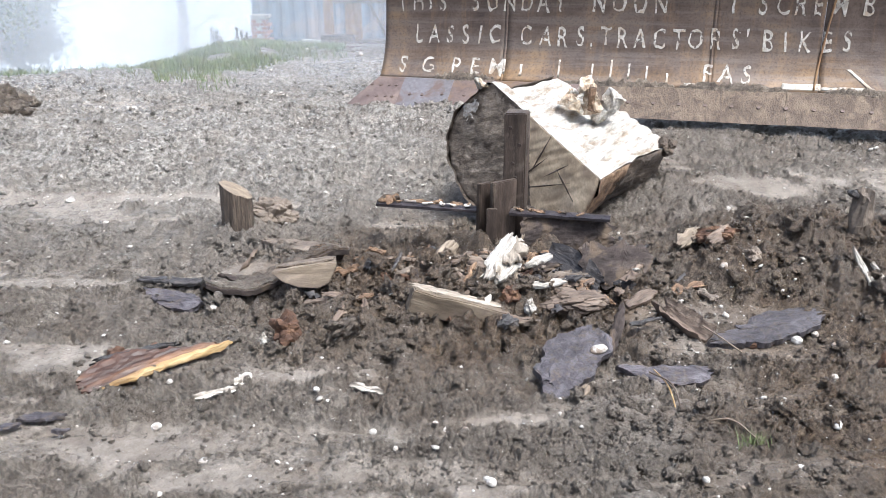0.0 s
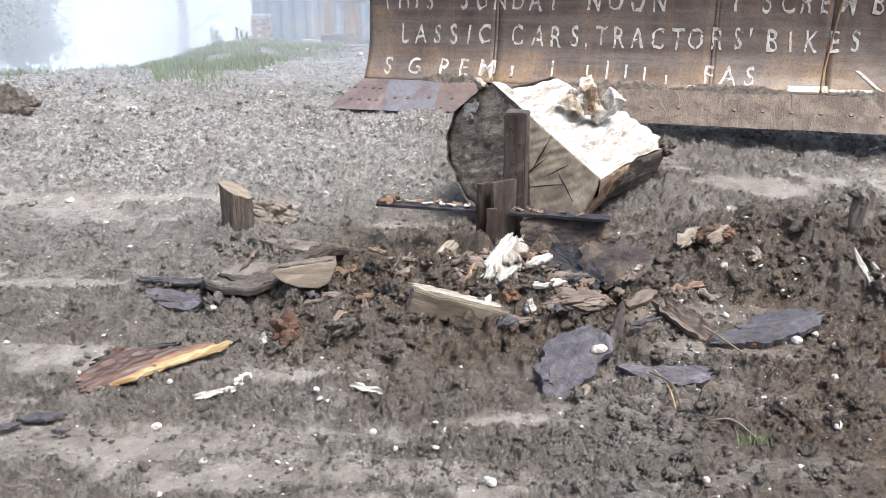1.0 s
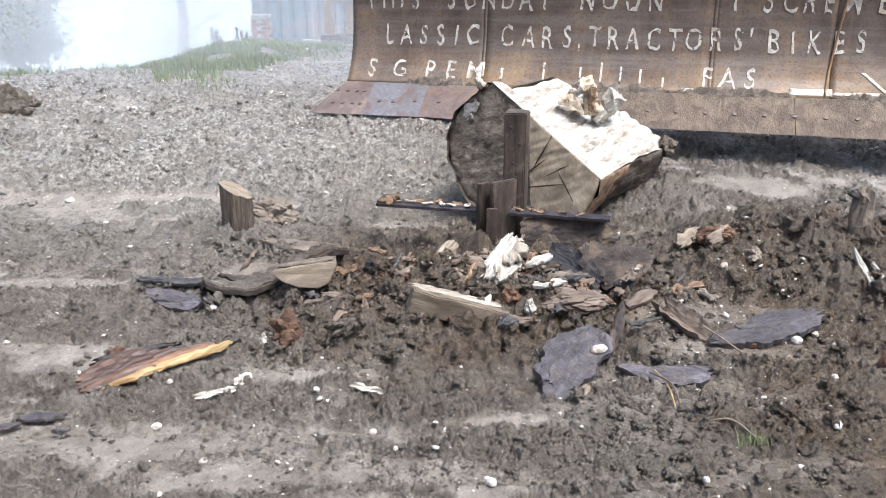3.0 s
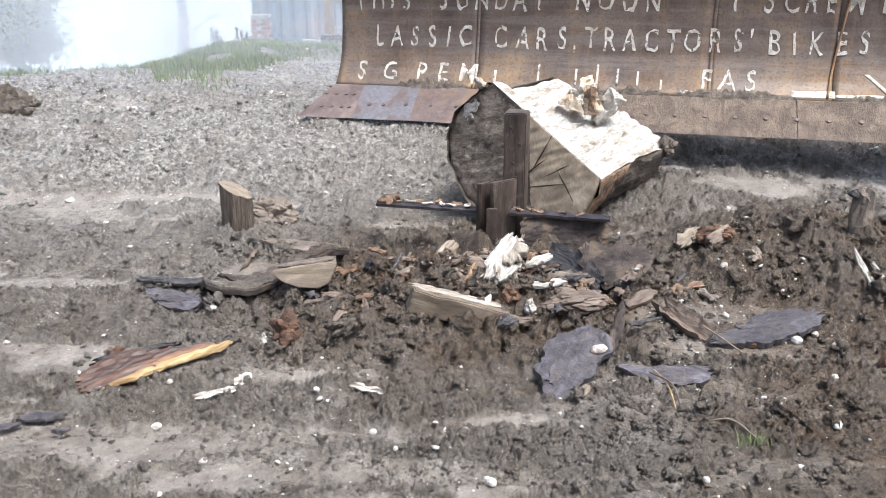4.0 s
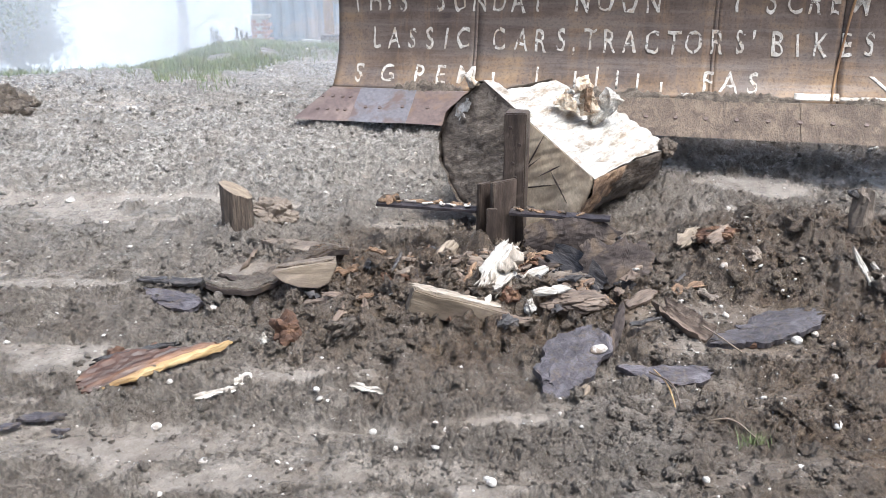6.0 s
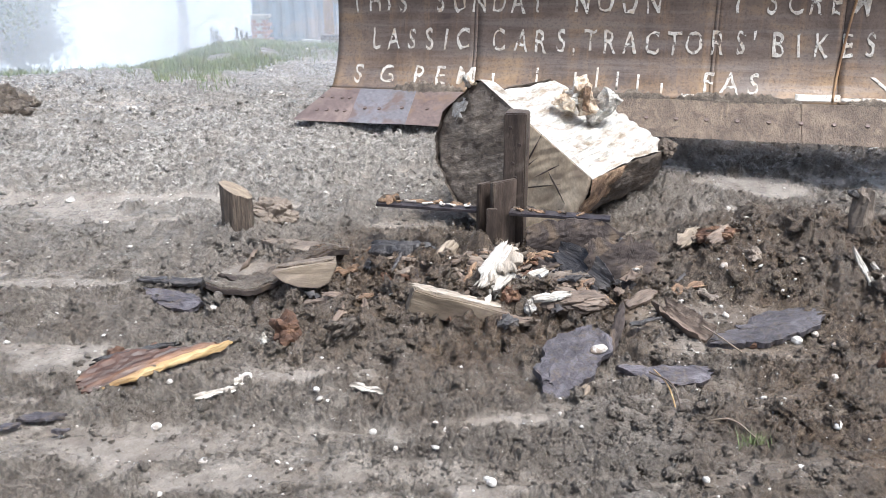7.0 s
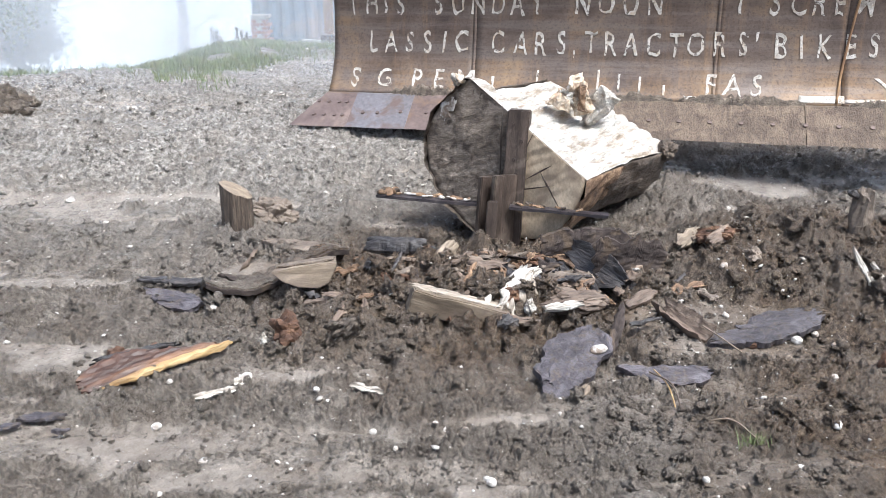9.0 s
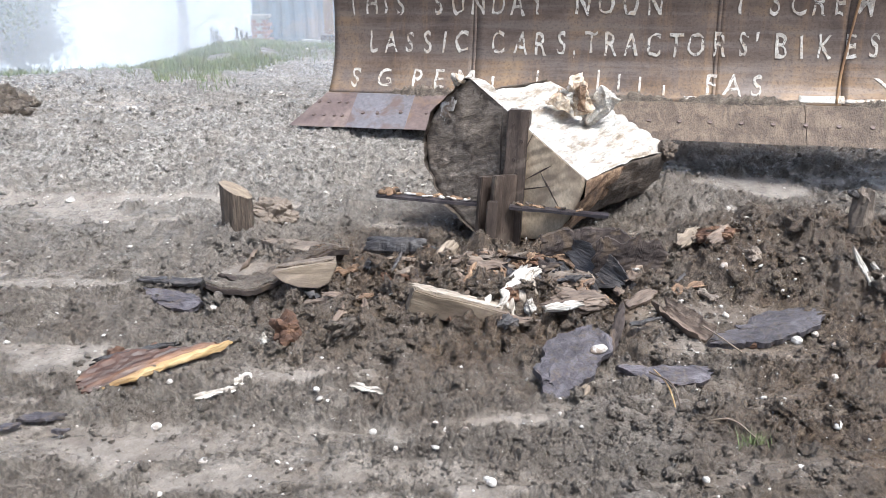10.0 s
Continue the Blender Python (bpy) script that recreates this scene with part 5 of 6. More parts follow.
black_roll = shard("bark_roll", "black curled bark roll pushed up behind the heap", "bark", BARK_BLACK, (-0.33, 3.54), (-0.06, 3.47), 0.12, 0.03, 0, (-0.05, -0.05), seed=75, curl=-0.03)


# ---- far side: bank, container, trees, mist ----
STEEL_BLUE = surface("faded_blue_steel", [(0.05, 0.095, 0.145), (0.075, 0.13, 0.185), (0.115, 0.175, 0.23)], 1.2, (0.5, 0.75), stretch=(1, 1, 0.3), fine=8, bump_depth=0.002, stains=(0.24, 0.20, 0.19), stain_scale=1.2)
BRICK = surface("red_brick", [(0.24, 0.11, 0.08), (0.32, 0.16, 0.12), (0.4, 0.22, 0.17)], 8, (0.7, 0.9), bump_depth=0.004)
CONCRETE = surface("grey_concrete", [(0.32, 0.32, 0.31), (0.42, 0.42, 0.40), (0.5, 0.5, 0.48)], 6, (0.7, 0.9), bump_depth=0.004)
GRASS = surface("rough_grass", [(0.19, 0.155, 0.085), (0.15, 0.19, 0.075), (0.23, 0.27, 0.13)], 5, (0.5, 0.7), world_space=True, bump_depth=0.002)
LEAF = surface("dull_leaves", [(0.05, 0.08, 0.035), (0.08, 0.11, 0.05), (0.11, 0.14, 0.07)], 2, (0.5, 0.8), world_space=True, bump_depth=0.002)
TWIG = surface("grey_tree_bark", [(0.10, 0.09, 0.08), (0.16, 0.145, 0.13), (0.22, 0.2, 0.18)], 5, (0.7, 0.9), bump_depth=0.01)


def container():
    root = tagged(new("shipping_container"), "faded blue corrugated steel shipping container", "container")
    L, Hh, D = 6.06, 2.45, 2.4
    verts, faces = [], []
    pitch, x, depth = 0.28, 0.1, 0.05
    xs = []
    while x < L - 0.1:
        for dx, dy in ((0, 0), (0.07, 0), (0.14, depth), (0.21, depth)):
            if x + dx < L - 0.1:
                xs.append((x + dx, dy))
        x += pitch
    xs.append((L - 0.1, 0))
    for z in (0.16, Hh - 0.12):
        for a, dy in xs:
            verts.append((a, dy + 0.02, z))
    k = len(xs)
    for i in range(k - 1):
        faces.append((i, i + 1, k + i + 1, k + i))
    grid_part("side_wall", verts, faces, STEEL_BLUE, root, smooth=False)
    for px in (0.06, L - 0.06):
        for py in (0.06, D - 0.06):
            part("corner_post", box_bm(0.12, 0.12, Hh, (px, py, Hh / 2), 0.01), STEEL_BLUE, root)
    for z in (0.08, Hh - 0.06):
        part("side_rail", box_bm(L - 0.24, 0.08, 0.14, (L / 2, 0.05, z), 0.008), STEEL_BLUE, root)
    part("roof", box_bm(L, D, 0.05, (L / 2, D / 2, Hh + 0.03), 0.01), STEEL_BLUE, root)
    part("end_wall", box_bm(0.04, D - 0.24, Hh - 0.2, (0.04, D / 2, Hh / 2), 0.005), STEEL_BLUE, root)
    part("back_wall", box_bm(L - 0.24, 0.04, Hh - 0.2, (L / 2, D - 0.06, Hh / 2), 0.005), STEEL_BLUE, root)
    put(root, pose(-4.17, 18.0, -0.12, 0, 0, -3))


def pillar():
    root = tagged(new("brick_pillar"), "low red brick pillar with a grey cap", "pillar")
    rnd = random.Random(3)
    bm0 = box_bm(0.205, 0.1, 0.062, bevel=0.004)
    me = bpy.data.meshes.new("brick")
    bm0.to_mesh(me)
    bm0.free()
    me.materials.append(BRICK)
    part("core", box_bm(0.30, 0.30, 0.72, (0, 0, 0.36), 0.004), CONCRETE, root)
    for c in range(9):
        z = 0.05 + c * 0.075
        for i in range(2):
            for s in (-1, 1):
                b = new("brick", me)
                b.parent = root
                off = 0.055 if c % 2 else -0.055
                b.matrix_basis = pose((-0.108 if i == 0 else 0.108) + off * 0.4, s * 0.112, z) if c % 2 else pose(s * 0.112, -0.108 if i == 0 else 0.108, z, 0, 0, 90)
    part("cap", box_bm(0.44, 0.42, 0.07, (0, 0, 0.75), 0.015), CONCRETE, root)
    put(root, pose(-3.87, 17.4, -0.22, 0, 0, 4))


def rusty_plant():
    frame_ = tagged(new("machine_frame"), "rust-red steel machine frame before the container", "machine")
    part("upright", box_bm(0.17, 0.10, 2.2, (0, 0, 1.1), 0.01, 0.01, 3, 1), RUST_ORANGE, frame_)
    part("upright", box_bm(0.30, 0.10, 1.9, (0.45, 0.05, 0.95), 0.01, 0.02, 4, 2), RUST_ORANGE, frame_)
    part("crossbeam", box_bm(1.5, 0.08, 0.14, (0.7, 0.0, 0.82), 0.01, 0.005, 2, 3), RUST, frame_)
    part("brace", box_bm(0.06, 0.06, 0.8, (0, 0, 0), 0.006), IRON, frame_).matrix_basis = pose(0.88, 0, 0.52, 0, -28, 0)
    part("base_box", box_bm(0.58, 0.35, 0.22, (0.22, -0.25, 0.10), 0.03, 0.02, 3, 4), IRON, frame_)
    put(frame_, pose(-2.10, 15.1, 0.10, 0, 0, -4))
    put(tagged(part("low_beam", box_bm(1.3, 0.16, 0.12, bevel=0.012, rough=0.015, cuts=4), IRON), "dark steel beam lying on the ground", "beam"), pose(-0.9, 15.0, 0.16, 0, 0, -4))
    put(tagged(part("plank", box_bm(0.5, 0.2, 0.05, bevel=0.006, rough=0.006, cuts=3), CONCRETE), "pale grey plank lying by the container", "plank"), pose(-2.55, 16.2, 0.10, 0, 4, 2))


def tube(bm, pts, radii, seg=6):
    rings = []
    for i, (p, r) in enumerate(zip(pts, radii)):
        d = (pts[min(i + 1, len(pts) - 1)] - pts[max(i - 1, 0)]).normalized()
        a = d.orthogonal().normalized()
        b = d.cross(a)
        rings.append([bm.verts.new(p + (a * math.cos(2 * math.pi * k / seg) + b * math.sin(2 * math.pi * k / seg)) * r) for k in range(seg)])
    for r0, r1 in zip(rings, rings[1:]):
        for k in range(seg):
            bm.faces.new((r0[k], r0[(k + 1) % seg], r1[(k + 1) % seg], r1[k]))
    bm.faces.new(rings[-1])


def limb(bm, rnd, p, d, length, r, depth, tips):
    pts, radii = [p], [r]
    n = 5
    for i in range(n):
        d = (d + Vector((rnd.uniform(-1, 1), rnd.uniform(-1, 1), rnd.uniform(-0.6, 0.8))) * 0.16).normalized()
        pts.append(pts[-1] + d * length / n)
        radii.append(r * (1 - 0.55 * (i + 1) / n))
    tube(bm, pts, radii, 5 if depth else 4)
    tips.append(pts[-1])
    if depth:
        for k in range(4):
            i = rnd.randint(2, n)
            side = Vector((rnd.uniform(-1, 1), rnd.uniform(-1, 1), rnd.uniform(-0.2, 0.7))).normalized()
            limb(bm, rnd, pts[i], (d * 0.5 + side).normalized(), length * rnd.uniform(0.45, 0.65), radii[i] * 0.6, depth - 1, tips)


def bare_tree():
    root = tagged(new("bare_tree"), "bare winter tree, pale in the mist", "tree")
    rnd = random.Random(21)
    bm = bmesh.new()
    pts = [Vector((0.04 * math.sin(i), 0.04 * math.cos(2 * i), i * 0.4)) for i in range(20)]
    tube(bm, pts, [0.19 - 0.007 * i for i in range(20)], 10)
    part("trunk", bm, TWIG, root)
    for k in range(64):
        bm, tips = bmesh.new(), []
        i = 5 + k % 12
        a = k * 2.4
        up = rnd.uniform(0.0, 0.9)
        limb(bm, rnd, pts[i], Vector((math.cos(a), math.sin(a) * 0.7, up)).normalized(), rnd.uniform(0.9, 1.9), 0.017, 2, tips)
        part("branch", bm, TWIG, root)
    put(root, pose(-7.6, 24.0, -3.2))


def leafy_tree():
    root = tagged(new("leafy_tree"), "ivy-grown leafy tree in mist at the track edge", "tree")
    rnd = random.Random(5)
    bm = bmesh.new()
    pts = [Vector((0.06 * i, 0.0, i * 0.5)) for i in range(9)]
    tube(bm, pts, [0.2 - 0.017 * i for i in range(9)], 9)
    part("trunk", bm, TWIG, root)
    tips = []
    for k in range(16):
        bm = bmesh.new()
        a = k * 2.4
        limb(bm, rnd, pts[2 + k % 6], Vector((math.cos(a), math.sin(a), 0.15)).normalized(), rnd.uniform(0.8, 1.3), 0.045, 2, tips)
        part("branch", bm, TWIG, root)
    verts, faces = [], []
    for p in tips:
        for _ in range(170):
            c = p + Vector((rnd.gauss(0, 0.16), rnd.gauss(0, 0.16), rnd.gauss(0, 0.14)))
            u = Vector((rnd.uniform(-1, 1), rnd.uniform(-1, 1), rnd.uniform(-1, 1))).normalized() * 0.036
            w = u.orthogonal().normalized() * 0.023
            b = len(verts)
            verts += [c - u, c + w, c + u, c - w]
            faces.append((b, b + 1, b + 2, b + 3))
    tagged(grid_part("crown", verts, faces, LEAF, root, smooth=False), kind="stuff")
    put(root, pose(-13.2, 21.5, -2.4) @ Matrix.Scale(1.71, 4))


def blade_field(name, label, spots, mat, hmin, hmax, rnd, width=0.006):
    verts, faces = [], []
    sx, sy = np.array(spots).T
    heights = iter(ground_h(sx, sy) + ground_fine(sx, sy))
    for x, y in spots:
        z = float(next(heights)) - 0.01
        h = rnd.uniform(hmin, hmax)
        a = rnd.uniform(0, 2 * math.pi)
        wx, wy = math.cos(a) * width, math.sin(a) * width
        lx, ly = rnd.gauss(0, 0.35) * h, rnd.gauss(0, 0.35) * h
        b = len(verts)
        verts += [(x - wx, y - wy, z), (x + wx, y + wy, z), (x + lx * 0.4 + wx * 0.7, y + ly * 0.4 + wy * 0.7, z + h * 0.6), (x + lx * 0.4 - wx * 0.7, y + ly * 0.4 - wy * 0.7, z + h * 0.6), (x + lx, y + ly, z + h)]
        faces += [(b, b + 1, b + 2, b + 3), (b + 3, b + 2, b + 4)]
    ob = grid_part(name, verts, faces, mat, smooth=False)
    return tagged(ob, label, "grass", kind="stuff")


def grasses():
    rnd = random.Random(31)
    spots = []
    while len(spots) < 46000:
        y = rnd.uniform(7.3, 14.0)
        u = rnd.uniform(-0.62, -0.12)
        edge = 7.7 + 2.2 * float(sstep(-0.30, -0.12, u)) + 0.7 * noise.noise(Vector((u * 20, y, 0)))
        if u < -0.36:
            edge = 8.3 + 0.8 * noise.noise(Vector((u * 14, y * 0.7, 4)))
            if -0.49 < u < -0.40 and rnd.random() < 0.7:
                continue
        if rnd.random() > float(sstep(edge - 0.2, edge + 1.6, y)) or noise.noise(Vector((u * 30, y * 1.5, 2))) < -0.25 or (u > -0.2 and rnd.random() < 0.6):
            continue
        spots.append((u * y, y))
    blade_field("grass", "rough green grass on the bank", spots, GRASS, 0.03, 0.11, rnd, 0.005)
    # dock stalks on the crest of the bank
    for k, (u, y, h) in enumerate(((-0.306, 12.4, 0.22), (-0.282, 12.3, 0.36), (-0.277, 12.4, 0.30), (-0.272, 12.5, 0.2), (-0.29, 12.5, 0.18), (-0.252, 12.2, 0.25), (-0.246, 12.3, 0.22), (-0.33, 12.0, 0.16), (-0.345, 11.8, 0.16), (-0.24, 12.4, 0.18))):
        bm = bmesh.new()
        rnd2 = random.Random(k)
        base = Vector((0, 0, 0))
        pts = [base + Vector((rnd2.uniform(-0.02, 0.02), 0, h * i / 4)) for i in range(5)]
        tube(bm, pts, [0.007, 0.007, 0.006, 0.005, 0.003], 5)
        stem = tagged(part("stem", bm, BROWNWOOD), "", "")
        root = tagged(new("dock_stalk"), "dry brown dock stalk on the grassy bank", "weed", "stalks on the bank")
        stem.parent = root
        bm = bmesh.new()
        for _ in range(26):
            z = rnd2.uniform(0.35, 1) * h
            m = Matrix.Translation((rnd2.gauss(0, 0.014), rnd2.gauss(0, 0.014), z)) @ Euler((rnd2.uniform(0, 3), rnd2.uniform(0, 3), 0)).to_matrix().to_4x4()
            bmesh.ops.create_icosphere(bm, subdivisions=1, radius=0.012, matrix=m)
        tagged(part("seed_head", bm, BROWNWOOD, root), kind="stuff")
        put(root, pose(u * y, y, ground_z(u * y, y) - 0.01))
    tuft = [(0.905 + rnd.gauss(0, 0.022), 1.985 + rnd.gauss(0, 0.018)) for _ in range(70)]
    blade_field("grass_tuft", "small green grass tuft in the mud", tuft, GRASS, 0.02, 0.06, rnd, 0.0018)


def mist_material(amount_mean):
    m, t, b = material("drifting_mist")
    mix = t.nodes.new("ShaderNodeMixShader")
    clear = t.nodes.new("ShaderNodeBsdfTransparent")
    soft = t.nodes.new("ShaderNodeAddShader")
    dif = t.nodes.new("ShaderNodeBsdfDiffuse")
    tra = t.nodes.new("ShaderNodeBsdfTranslucent")
    dif.inputs[0].default_value = (0.55, 0.57, 0.6, 1)
    tra.inputs[0].default_value = (0.36, 0.37, 0.38, 1)
    t.links.new(dif.outputs[0], soft.inputs[0])
    t.links.new(tra.outputs[0], soft.inputs[1])
    co = coords(t, world_space=True)
    amount = node(t, "ShaderNodeMapRange", From_Min=0.3, From_Max=0.7, To_Min=amount_mean * 0.8, To_Max=amount_mean * 1.2)
    t.links.new(noise_node(t, co, 0.3, 2), amount.inputs["Value"])
    t.links.new(amount.outputs[0], mix.inputs[0])
    t.links.new(clear.outputs[0], mix.inputs[1])
    t.links.new(soft.outputs[0], mix.inputs[2])
    t.links.new(mix.outputs[0], t.nodes["Material Output"].inputs[0])
    return m


def mist():
    """Thin sheets of drifting mist, lit by the sky like the rest."""
    for y, w, amount in ((7.4, 13, 0.08), (8.2, 14, 0.10), (9.6, 16, 0.14), (11.4, 18, 0.14), (13.6, 20, 0.09), (16.6, 24, 0.09), (20.5, 30, 0.27), (22.5, 30, 0.48)):
        ob = grid_part("mist", [(-w, y, -6), (w, y, -6), (w, y, 7), (-w, y, 7)], [(0, 1, 2, 3)], mist_material(amount))
        tagged(ob, "thin white mist drifting over the field", "mist", "", "structure")


container()
pillar()
rusty_plant()
bare_tree()
leafy_tree()
grasses()
mist()


# ---- loose mud and stone, too many to count ----
def scatter(name, label, category, mat, spots, seed, rough, flat=0.75, fine=2):
    """Lumps at (x, y, size), joined, each of its own shape."""
    bm = bmesh.new()
    bmesh.ops.create_icosphere(bm, subdivisions=fine, radius=1)
    bm.verts.ensure_lookup_table()
    base = np.array([v.co[:] for v in bm.verts])
    tris = np.array([[v.index for v in f.verts] for f in bm.faces])
    bm.free()
    rng = np.random.RandomState(seed)
    shapes = []
    for k in range(24):
        r = np.array([1 + rough * noise.noise(Vector(p) * 1.5 + Vector((k * 7 + seed, 0, 0))) + rough * 0.8 * noise.noise(Vector(p) * 3.7 + Vector((0, k * 5, seed))) + (rough * 0.5 * noise.noise(Vector(p) * 8 + Vector((seed, 0, k))) if fine > 2 else 0) for p in base])
        shapes.append(base * r[:, None] * np.array([1, rng.uniform(0.6, 0.95), flat * rng.uniform(0.6, 1)]))
    x, y, s = np.array(spots).T
    z = ground_h(x, y) + ground_fine(x, y)
    vs, fs = [], []
    nb = len(base)
    for i in range(len(x)):
        e = Euler(rng.uniform(-0.5, 0.5, 2).tolist() + [rng.uniform(0, 6.28)]).to_matrix()
        vs.append(shapes[i % 24] @ np.array(e).T * s[i] + np.array([x[i], y[i], z[i] + 0.15 * s[i]]))
        fs.append(tris + nb * i)
    v, f = np.concatenate(vs), np.concatenate(fs)
    me = bpy.data.meshes.new(name)
    me.vertices.add(len(v))
    me.vertices.foreach_set("co", v.ravel())
    me.loops.add(f.size)
    me.loops.foreach_set("vertex_index", f.ravel().astype(np.int32))
    me.polygons.add(len(f))
    me.polygons.foreach_set("loop_start", np.arange(0, f.size, 3, dtype=np.int32))
    me.materials.append(mat)
    me.update(calc_edges=True)
    return tagged(new(name, me), label, category, kind="stuff")


def clods():
    rng = np.random.RandomState(8)
    n = 90000
    y = 1.5 * (9.0 / 1.5) ** rng.uniform(size=n)
    x = rng.uniform(-0.66, 0.66, n) * y
    c = churn(x, y)
    keep = rng.uniform(size=n) < (0.10 + 0.55 * c) * (0.15 + 0.85 * sstep(0.40, 0.56, fbm(x * 0.45, y * 1.4, 0.5, 3, 71)))
    s = np.minimum(0.0042 * np.exp(rng.normal(0, 0.55, n)) * (0.6 + 0.25 * y) * (0.7 + 0.9 * c * (y < 4.6)), 0.035)
    spots = np.stack([x, y, s], -1)[keep][:4200]
    scatter("mud_clods", "brown wet mud clods strewn over the yard", "mud", MUD, spots, 3, 1.3, 0.9)
    n = 60000
    y = 1.65 * (8.0 / 1.65) ** rng.uniform(size=n)
    x = rng.uniform(-0.62, 0.62, n) * y
    keep = (rng.uniform(size=n) < 0.25 + 0.75 * sstep(0.42, 0.58, fbm(x * 0.6, y * 1.3, 0.3, 3, 271))) & (smear(x, y) < 0.6)
    s = np.minimum(0.0036 * np.exp(rng.normal(0, 0.5, n)) * (0.55 + 0.27 * y), 0.02)
    scatter("mud_crumbs", "small torn crumbs of wet mud over the yard", "mud", MUD, np.stack([x, y, s], -1)[keep][:22000], 17, 1.2, 0.8, 1)
    n = 20000
    y = 1.5 * (11.0 / 1.5) ** rng.uniform(size=n)
    x = rng.uniform(-0.64, 0.64, n) * y
    p = fbm(x, y, 0.6, 2, 91)
    # denser beyond y 4.6, where extra pale chips stand in for wet glints
    keep = rng.uniform(size=n) < np.where(p < 0.5, 0.15, 0.9) * np.where(x > 0.8, 0.5, np.where(y > 4.6, 0.8, 0.12))
    s = 0.0031 * np.exp(rng.normal(0, 0.5, n)) * (0.7 + 0.3 * y)
    scatter("stone_chips", "small pale stone chips in the mud, the far ones also standing for wet glints", "stones", STONE, np.stack([x, y, s], -1)[keep][:6500], 5, 0.9, 0.6, 1)


clods()


def heap_clods():
    rng = np.random.RandomState(15)
    x = np.concatenate([rng.normal(-0.1, 0.5, 330), rng.normal(1.55, 0.4, 290), rng.normal(-1.05, 0.25, 60), rng.normal(0.9, 0.5, 120), rng.uniform(0.3, 1.5, 120)])
    y = np.concatenate([rng.normal(3.0, 0.26, 330), rng.normal(3.4, 0.4, 290), rng.normal(3.75, 0.15, 60), rng.normal(2.25, 0.15, 120), rng.uniform(1.75, 2.2, 120)])
    s = np.clip(0.019 * np.exp(rng.normal(0, 0.45, 920)), 0.008, 0.05) * np.where(y < 2.6, 0.6, 1)
    keep = (y < 3.75) & ~((np.abs(x - 0.35) < 0.35) & (y > 3.3)) & (smear(x, y) < 0.5)
    scatter("heap_clods", "big torn clods of dark wet soil on the heap", "mud", MUD, np.stack([x, y, s], -1)[keep], 9, 1.0, 0.9, 3)


heap_clods()


def soil_heap():
    rng = np.random.RandomState(4)
    n = 260
    x, y = rng.normal(-3.6, 0.17, n), rng.normal(6.1, 0.13, n)
    s = 0.036 * np.exp(rng.normal(0, 0.5, n))
    scatter("soil_heap", "heap of dark turned soil at the yard edge", "soil", CLOD, np.stack([x, y, s], -1), 6, 1.3, 0.9)


soil_heap()


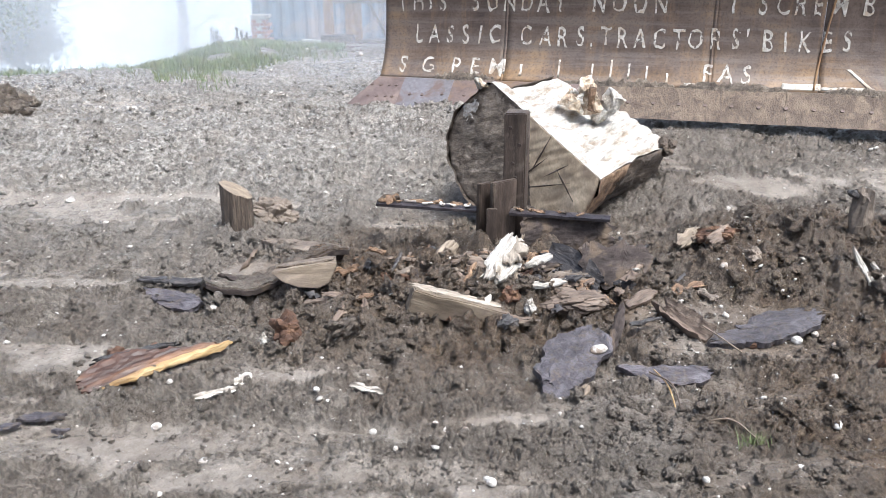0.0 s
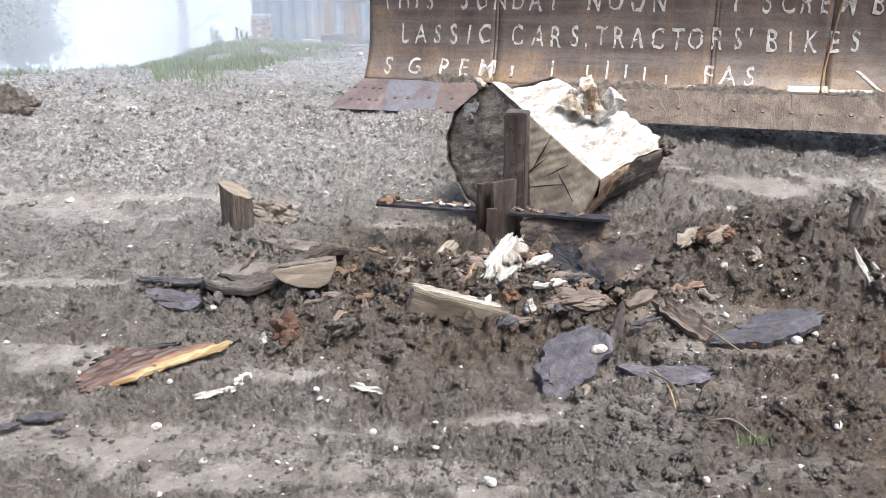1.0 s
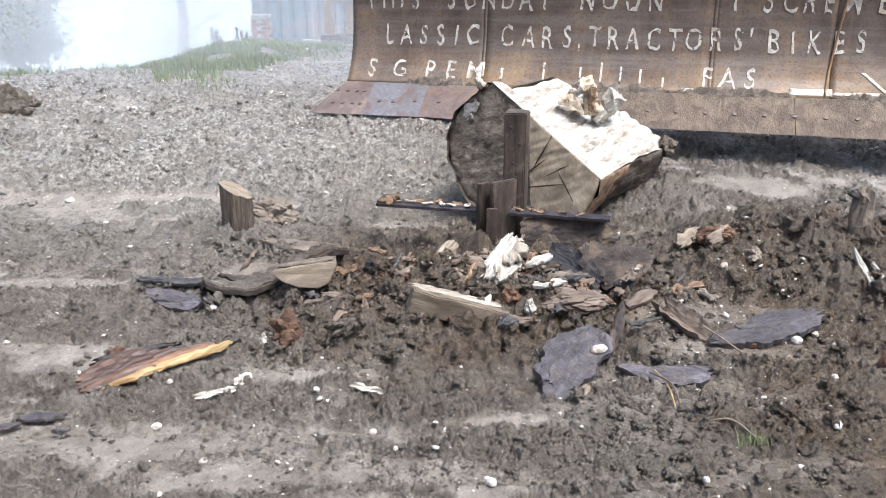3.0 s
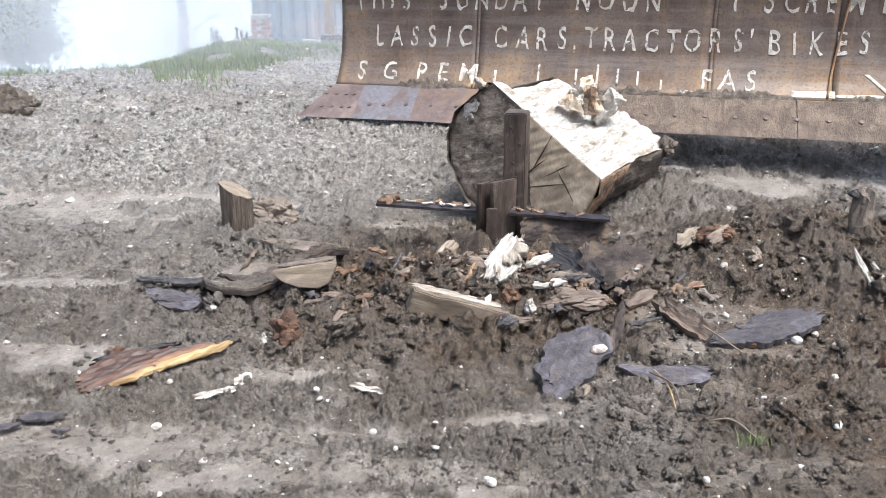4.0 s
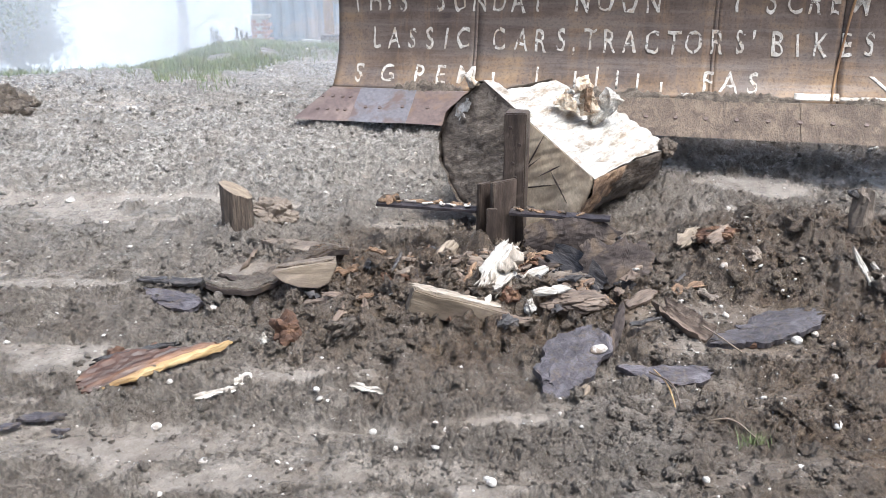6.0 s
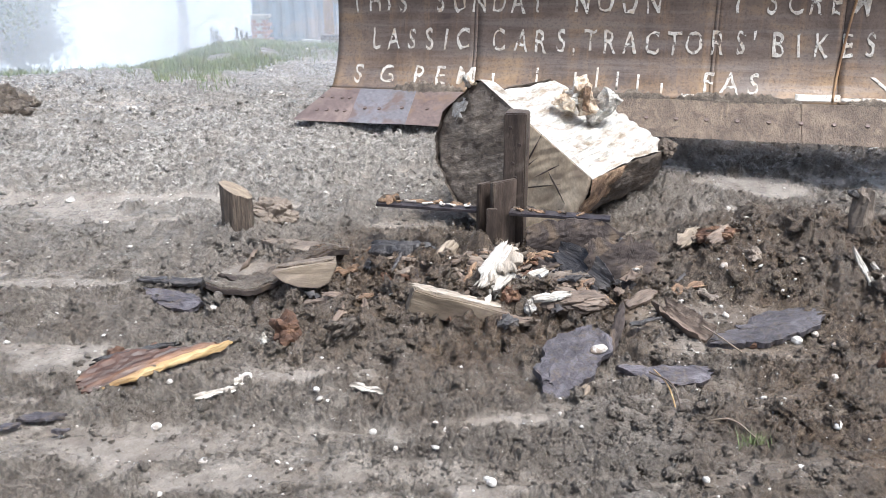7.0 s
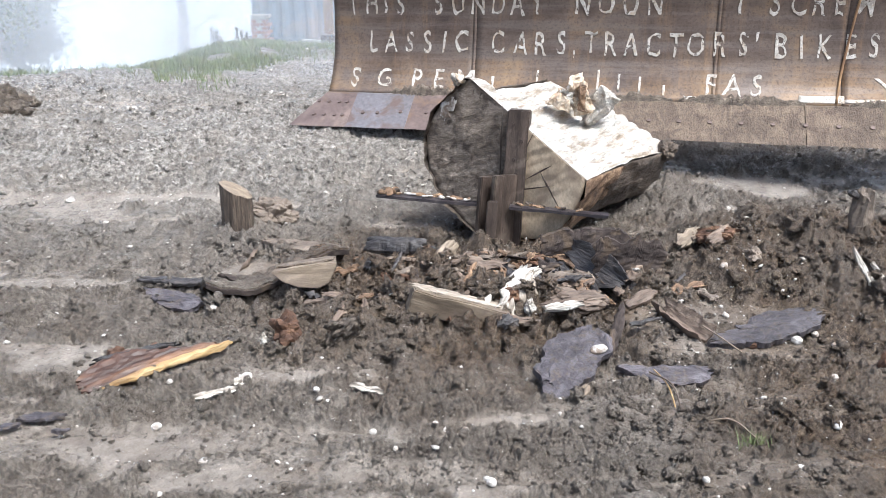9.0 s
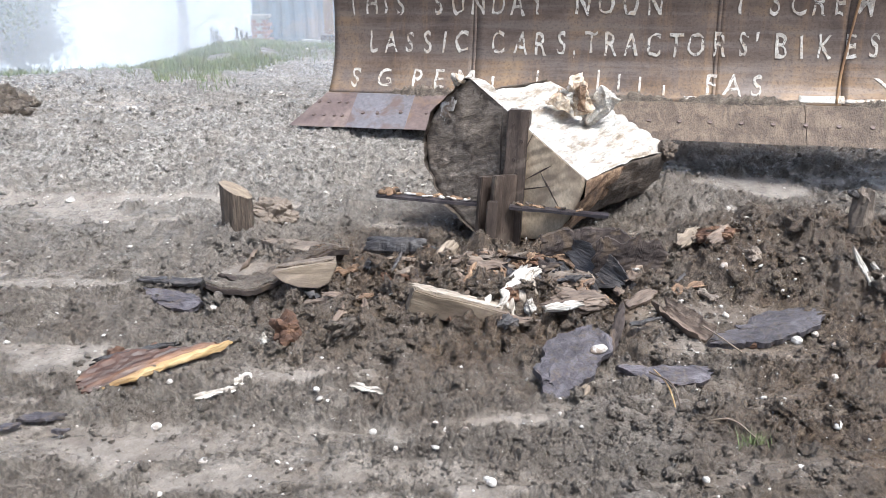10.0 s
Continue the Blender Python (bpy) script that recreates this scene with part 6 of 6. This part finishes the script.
def motions():
    walk(blade, [(t, pose(*p)) for t, p in (
        (0.0, (-0.746, 6.777, 0.280, 0.0, 0.0, -17.5)), (0.5, (-0.797, 6.623, 0.292, -0.2, 0.0, -17.4)), (1.0, (-0.849, 6.415, 0.305, -0.1, 0.0, -16.6)),
        (1.5, (-0.887, 6.295, 0.314, -0.3, 0.0, -16.3)), (2.0, (-0.911, 6.235, 0.315, -0.3, 0.0, -16.4)), (2.5, (-0.925, 6.195, 0.317, -0.2, 0.0, -16.4)),
        (4.0, (-1.012, 5.925, 0.321, -0.3, -0.1, -15.6)), (4.5, (-1.019, 5.892, 0.321, -0.45, -0.1, -15.7)), (5.0, (-1.019, 5.892, 0.321, -0.45, -0.1, -15.7)),
        (5.5, (-1.029, 5.866, 0.318, -0.7, -0.2, -16.2)), (7.0, (-1.034, 5.827, 0.309, -0.8, -0.3, -16.3)), (7.5, (-1.039, 5.790, 0.309, -0.6, -0.25, -15.9)),
        (8.0, (-1.043, 5.742, 0.308, -0.65, -0.3, -15.5)), (8.5, (-1.042, 5.726, 0.302, -0.8, -0.4, -15.4)), (9.0, (-1.041, 5.724, 0.291, -0.75, -0.55, -15.4)), (10.0, (-1.040, 5.720, 0.289, -0.7, -0.58, -15.3)))])
    walk(log, [(t, pose(*p)) for t, p in (
        (0.0, (0.445, 4.200, 0.383, 0, 0, -30)), (5.0, (0.447, 4.195, 0.384, -0.2, 0, -30)), (5.5, (0.415, 4.136, 0.398, -0.55, -0.15, -30.6)), (5.8, (0.402, 4.112, 0.402, -0.7, -0.5, -31)),
        (6.7, (0.388, 4.080, 0.409, -0.9, -0.9, -31.3)), (7.0, (0.379, 4.057, 0.413, -1.0, -1.0, -31.4)), (7.5, (0.348, 3.938, 0.434, -1.4, -1.2, -31.5)), (8.0, (0.323, 3.873, 0.447, -1.5, -1.7, -31.7)),
        (9.0, (0.317, 3.870, 0.449, -1.6, -2.0, -32)), (10.0, (0.317, 3.870, 0.449, -1.6, -2.0, -32)))])
    walk(splitter, [(t, pose(*p)) for t, p in (
        (0.0, (0.235, 3.66, 0.03, 0, 0, -14)), (7.0, (0.235, 3.66, 0.03, 0, 0, -14)), (7.7, (0.233, 3.665, 0.032, -0.5, 0, -14)), (8.0, (0.224, 3.69, 0.044, -6.5, 2.1, -11.5)), (10.0, (0.224, 3.69, 0.044, -6.5, 2.1, -11.5)))])
    for thing, moves in ((white_chunk, ((0, 0, 0, 0), (5.2, 0, 0, 0), (5.7, -0.02, -0.05, -0.01, 4), (7.0, -0.03, -0.06, -0.015, 8), (7.7, 0.01, -0.08, -0.08, 30), (8.0, 0.03, -0.09, -0.11, 42))),
                         (white_limb, ((0, 0, 0, 0), (5.2, 0, 0, 0), (5.7, -0.02, -0.04, -0.03, 10), (7.0, -0.02, -0.05, -0.05, 20), (8.0, -0.05, -0.06, -0.04, 40))),
                         (white_slip, ((0, 0, 0, 0), (5.2, 0, 0, 0), (5.7, 0.01, -0.05, 0.0, 5), (7.0, 0.01, -0.09, -0.02, 10), (8.0, 0.05, -0.14, -0.04, 10))),
                         (bark_sheet, ((0, 0, 0, 0), (5.2, 0, 0, 0), (5.7, 0.0, -0.01, 0.01, 6), (7.0, 0.02, -0.02, 0.02, 18), (8.0, 0.05, -0.03, 0.03, 38))),
                         (bark_fold, ((0, 0, 0, 0), (5.2, 0, 0, 0), (5.7, 0.01, -0.01, 0.0, 5), (7.0, 0.04, -0.02, 0.01, 12), (8.0, 0.10, -0.02, 0.02, 22))),
                         (shade_sheet, ((0, 0, 0, 0), (5.2, 0, 0, 0), (5.7, 0.01, -0.04, -0.01, 8), (7.0, 0.02, -0.07, -0.01, 8), (7.7, 0.06, -0.12, -0.02, 14), (8.0, 0.08, -0.15, -0.025, 18))),
                         (black_roll, ((0, 0, 0, 0), (5.4, 0, 0, 0.0), (6.8, 0.0, -0.03, 0.12, 8), (7.5, 0.0, -0.05, 0.155, 12), (8.0, -0.02, -0.06, 0.16, 15)))):
        rest = thing.matrix_basis.copy()
        rows = []
        for t, dx, dy, dz, *turn in moves:
            rows.append((t, Matrix.Translation((dx, dy, dz)) @ rest @ Matrix.Rotation(radians(turn[0] if turn else 0), 4, "X")))
        rows.append((10.0, rows[-1][1]))
        walk(thing, rows)


motions()
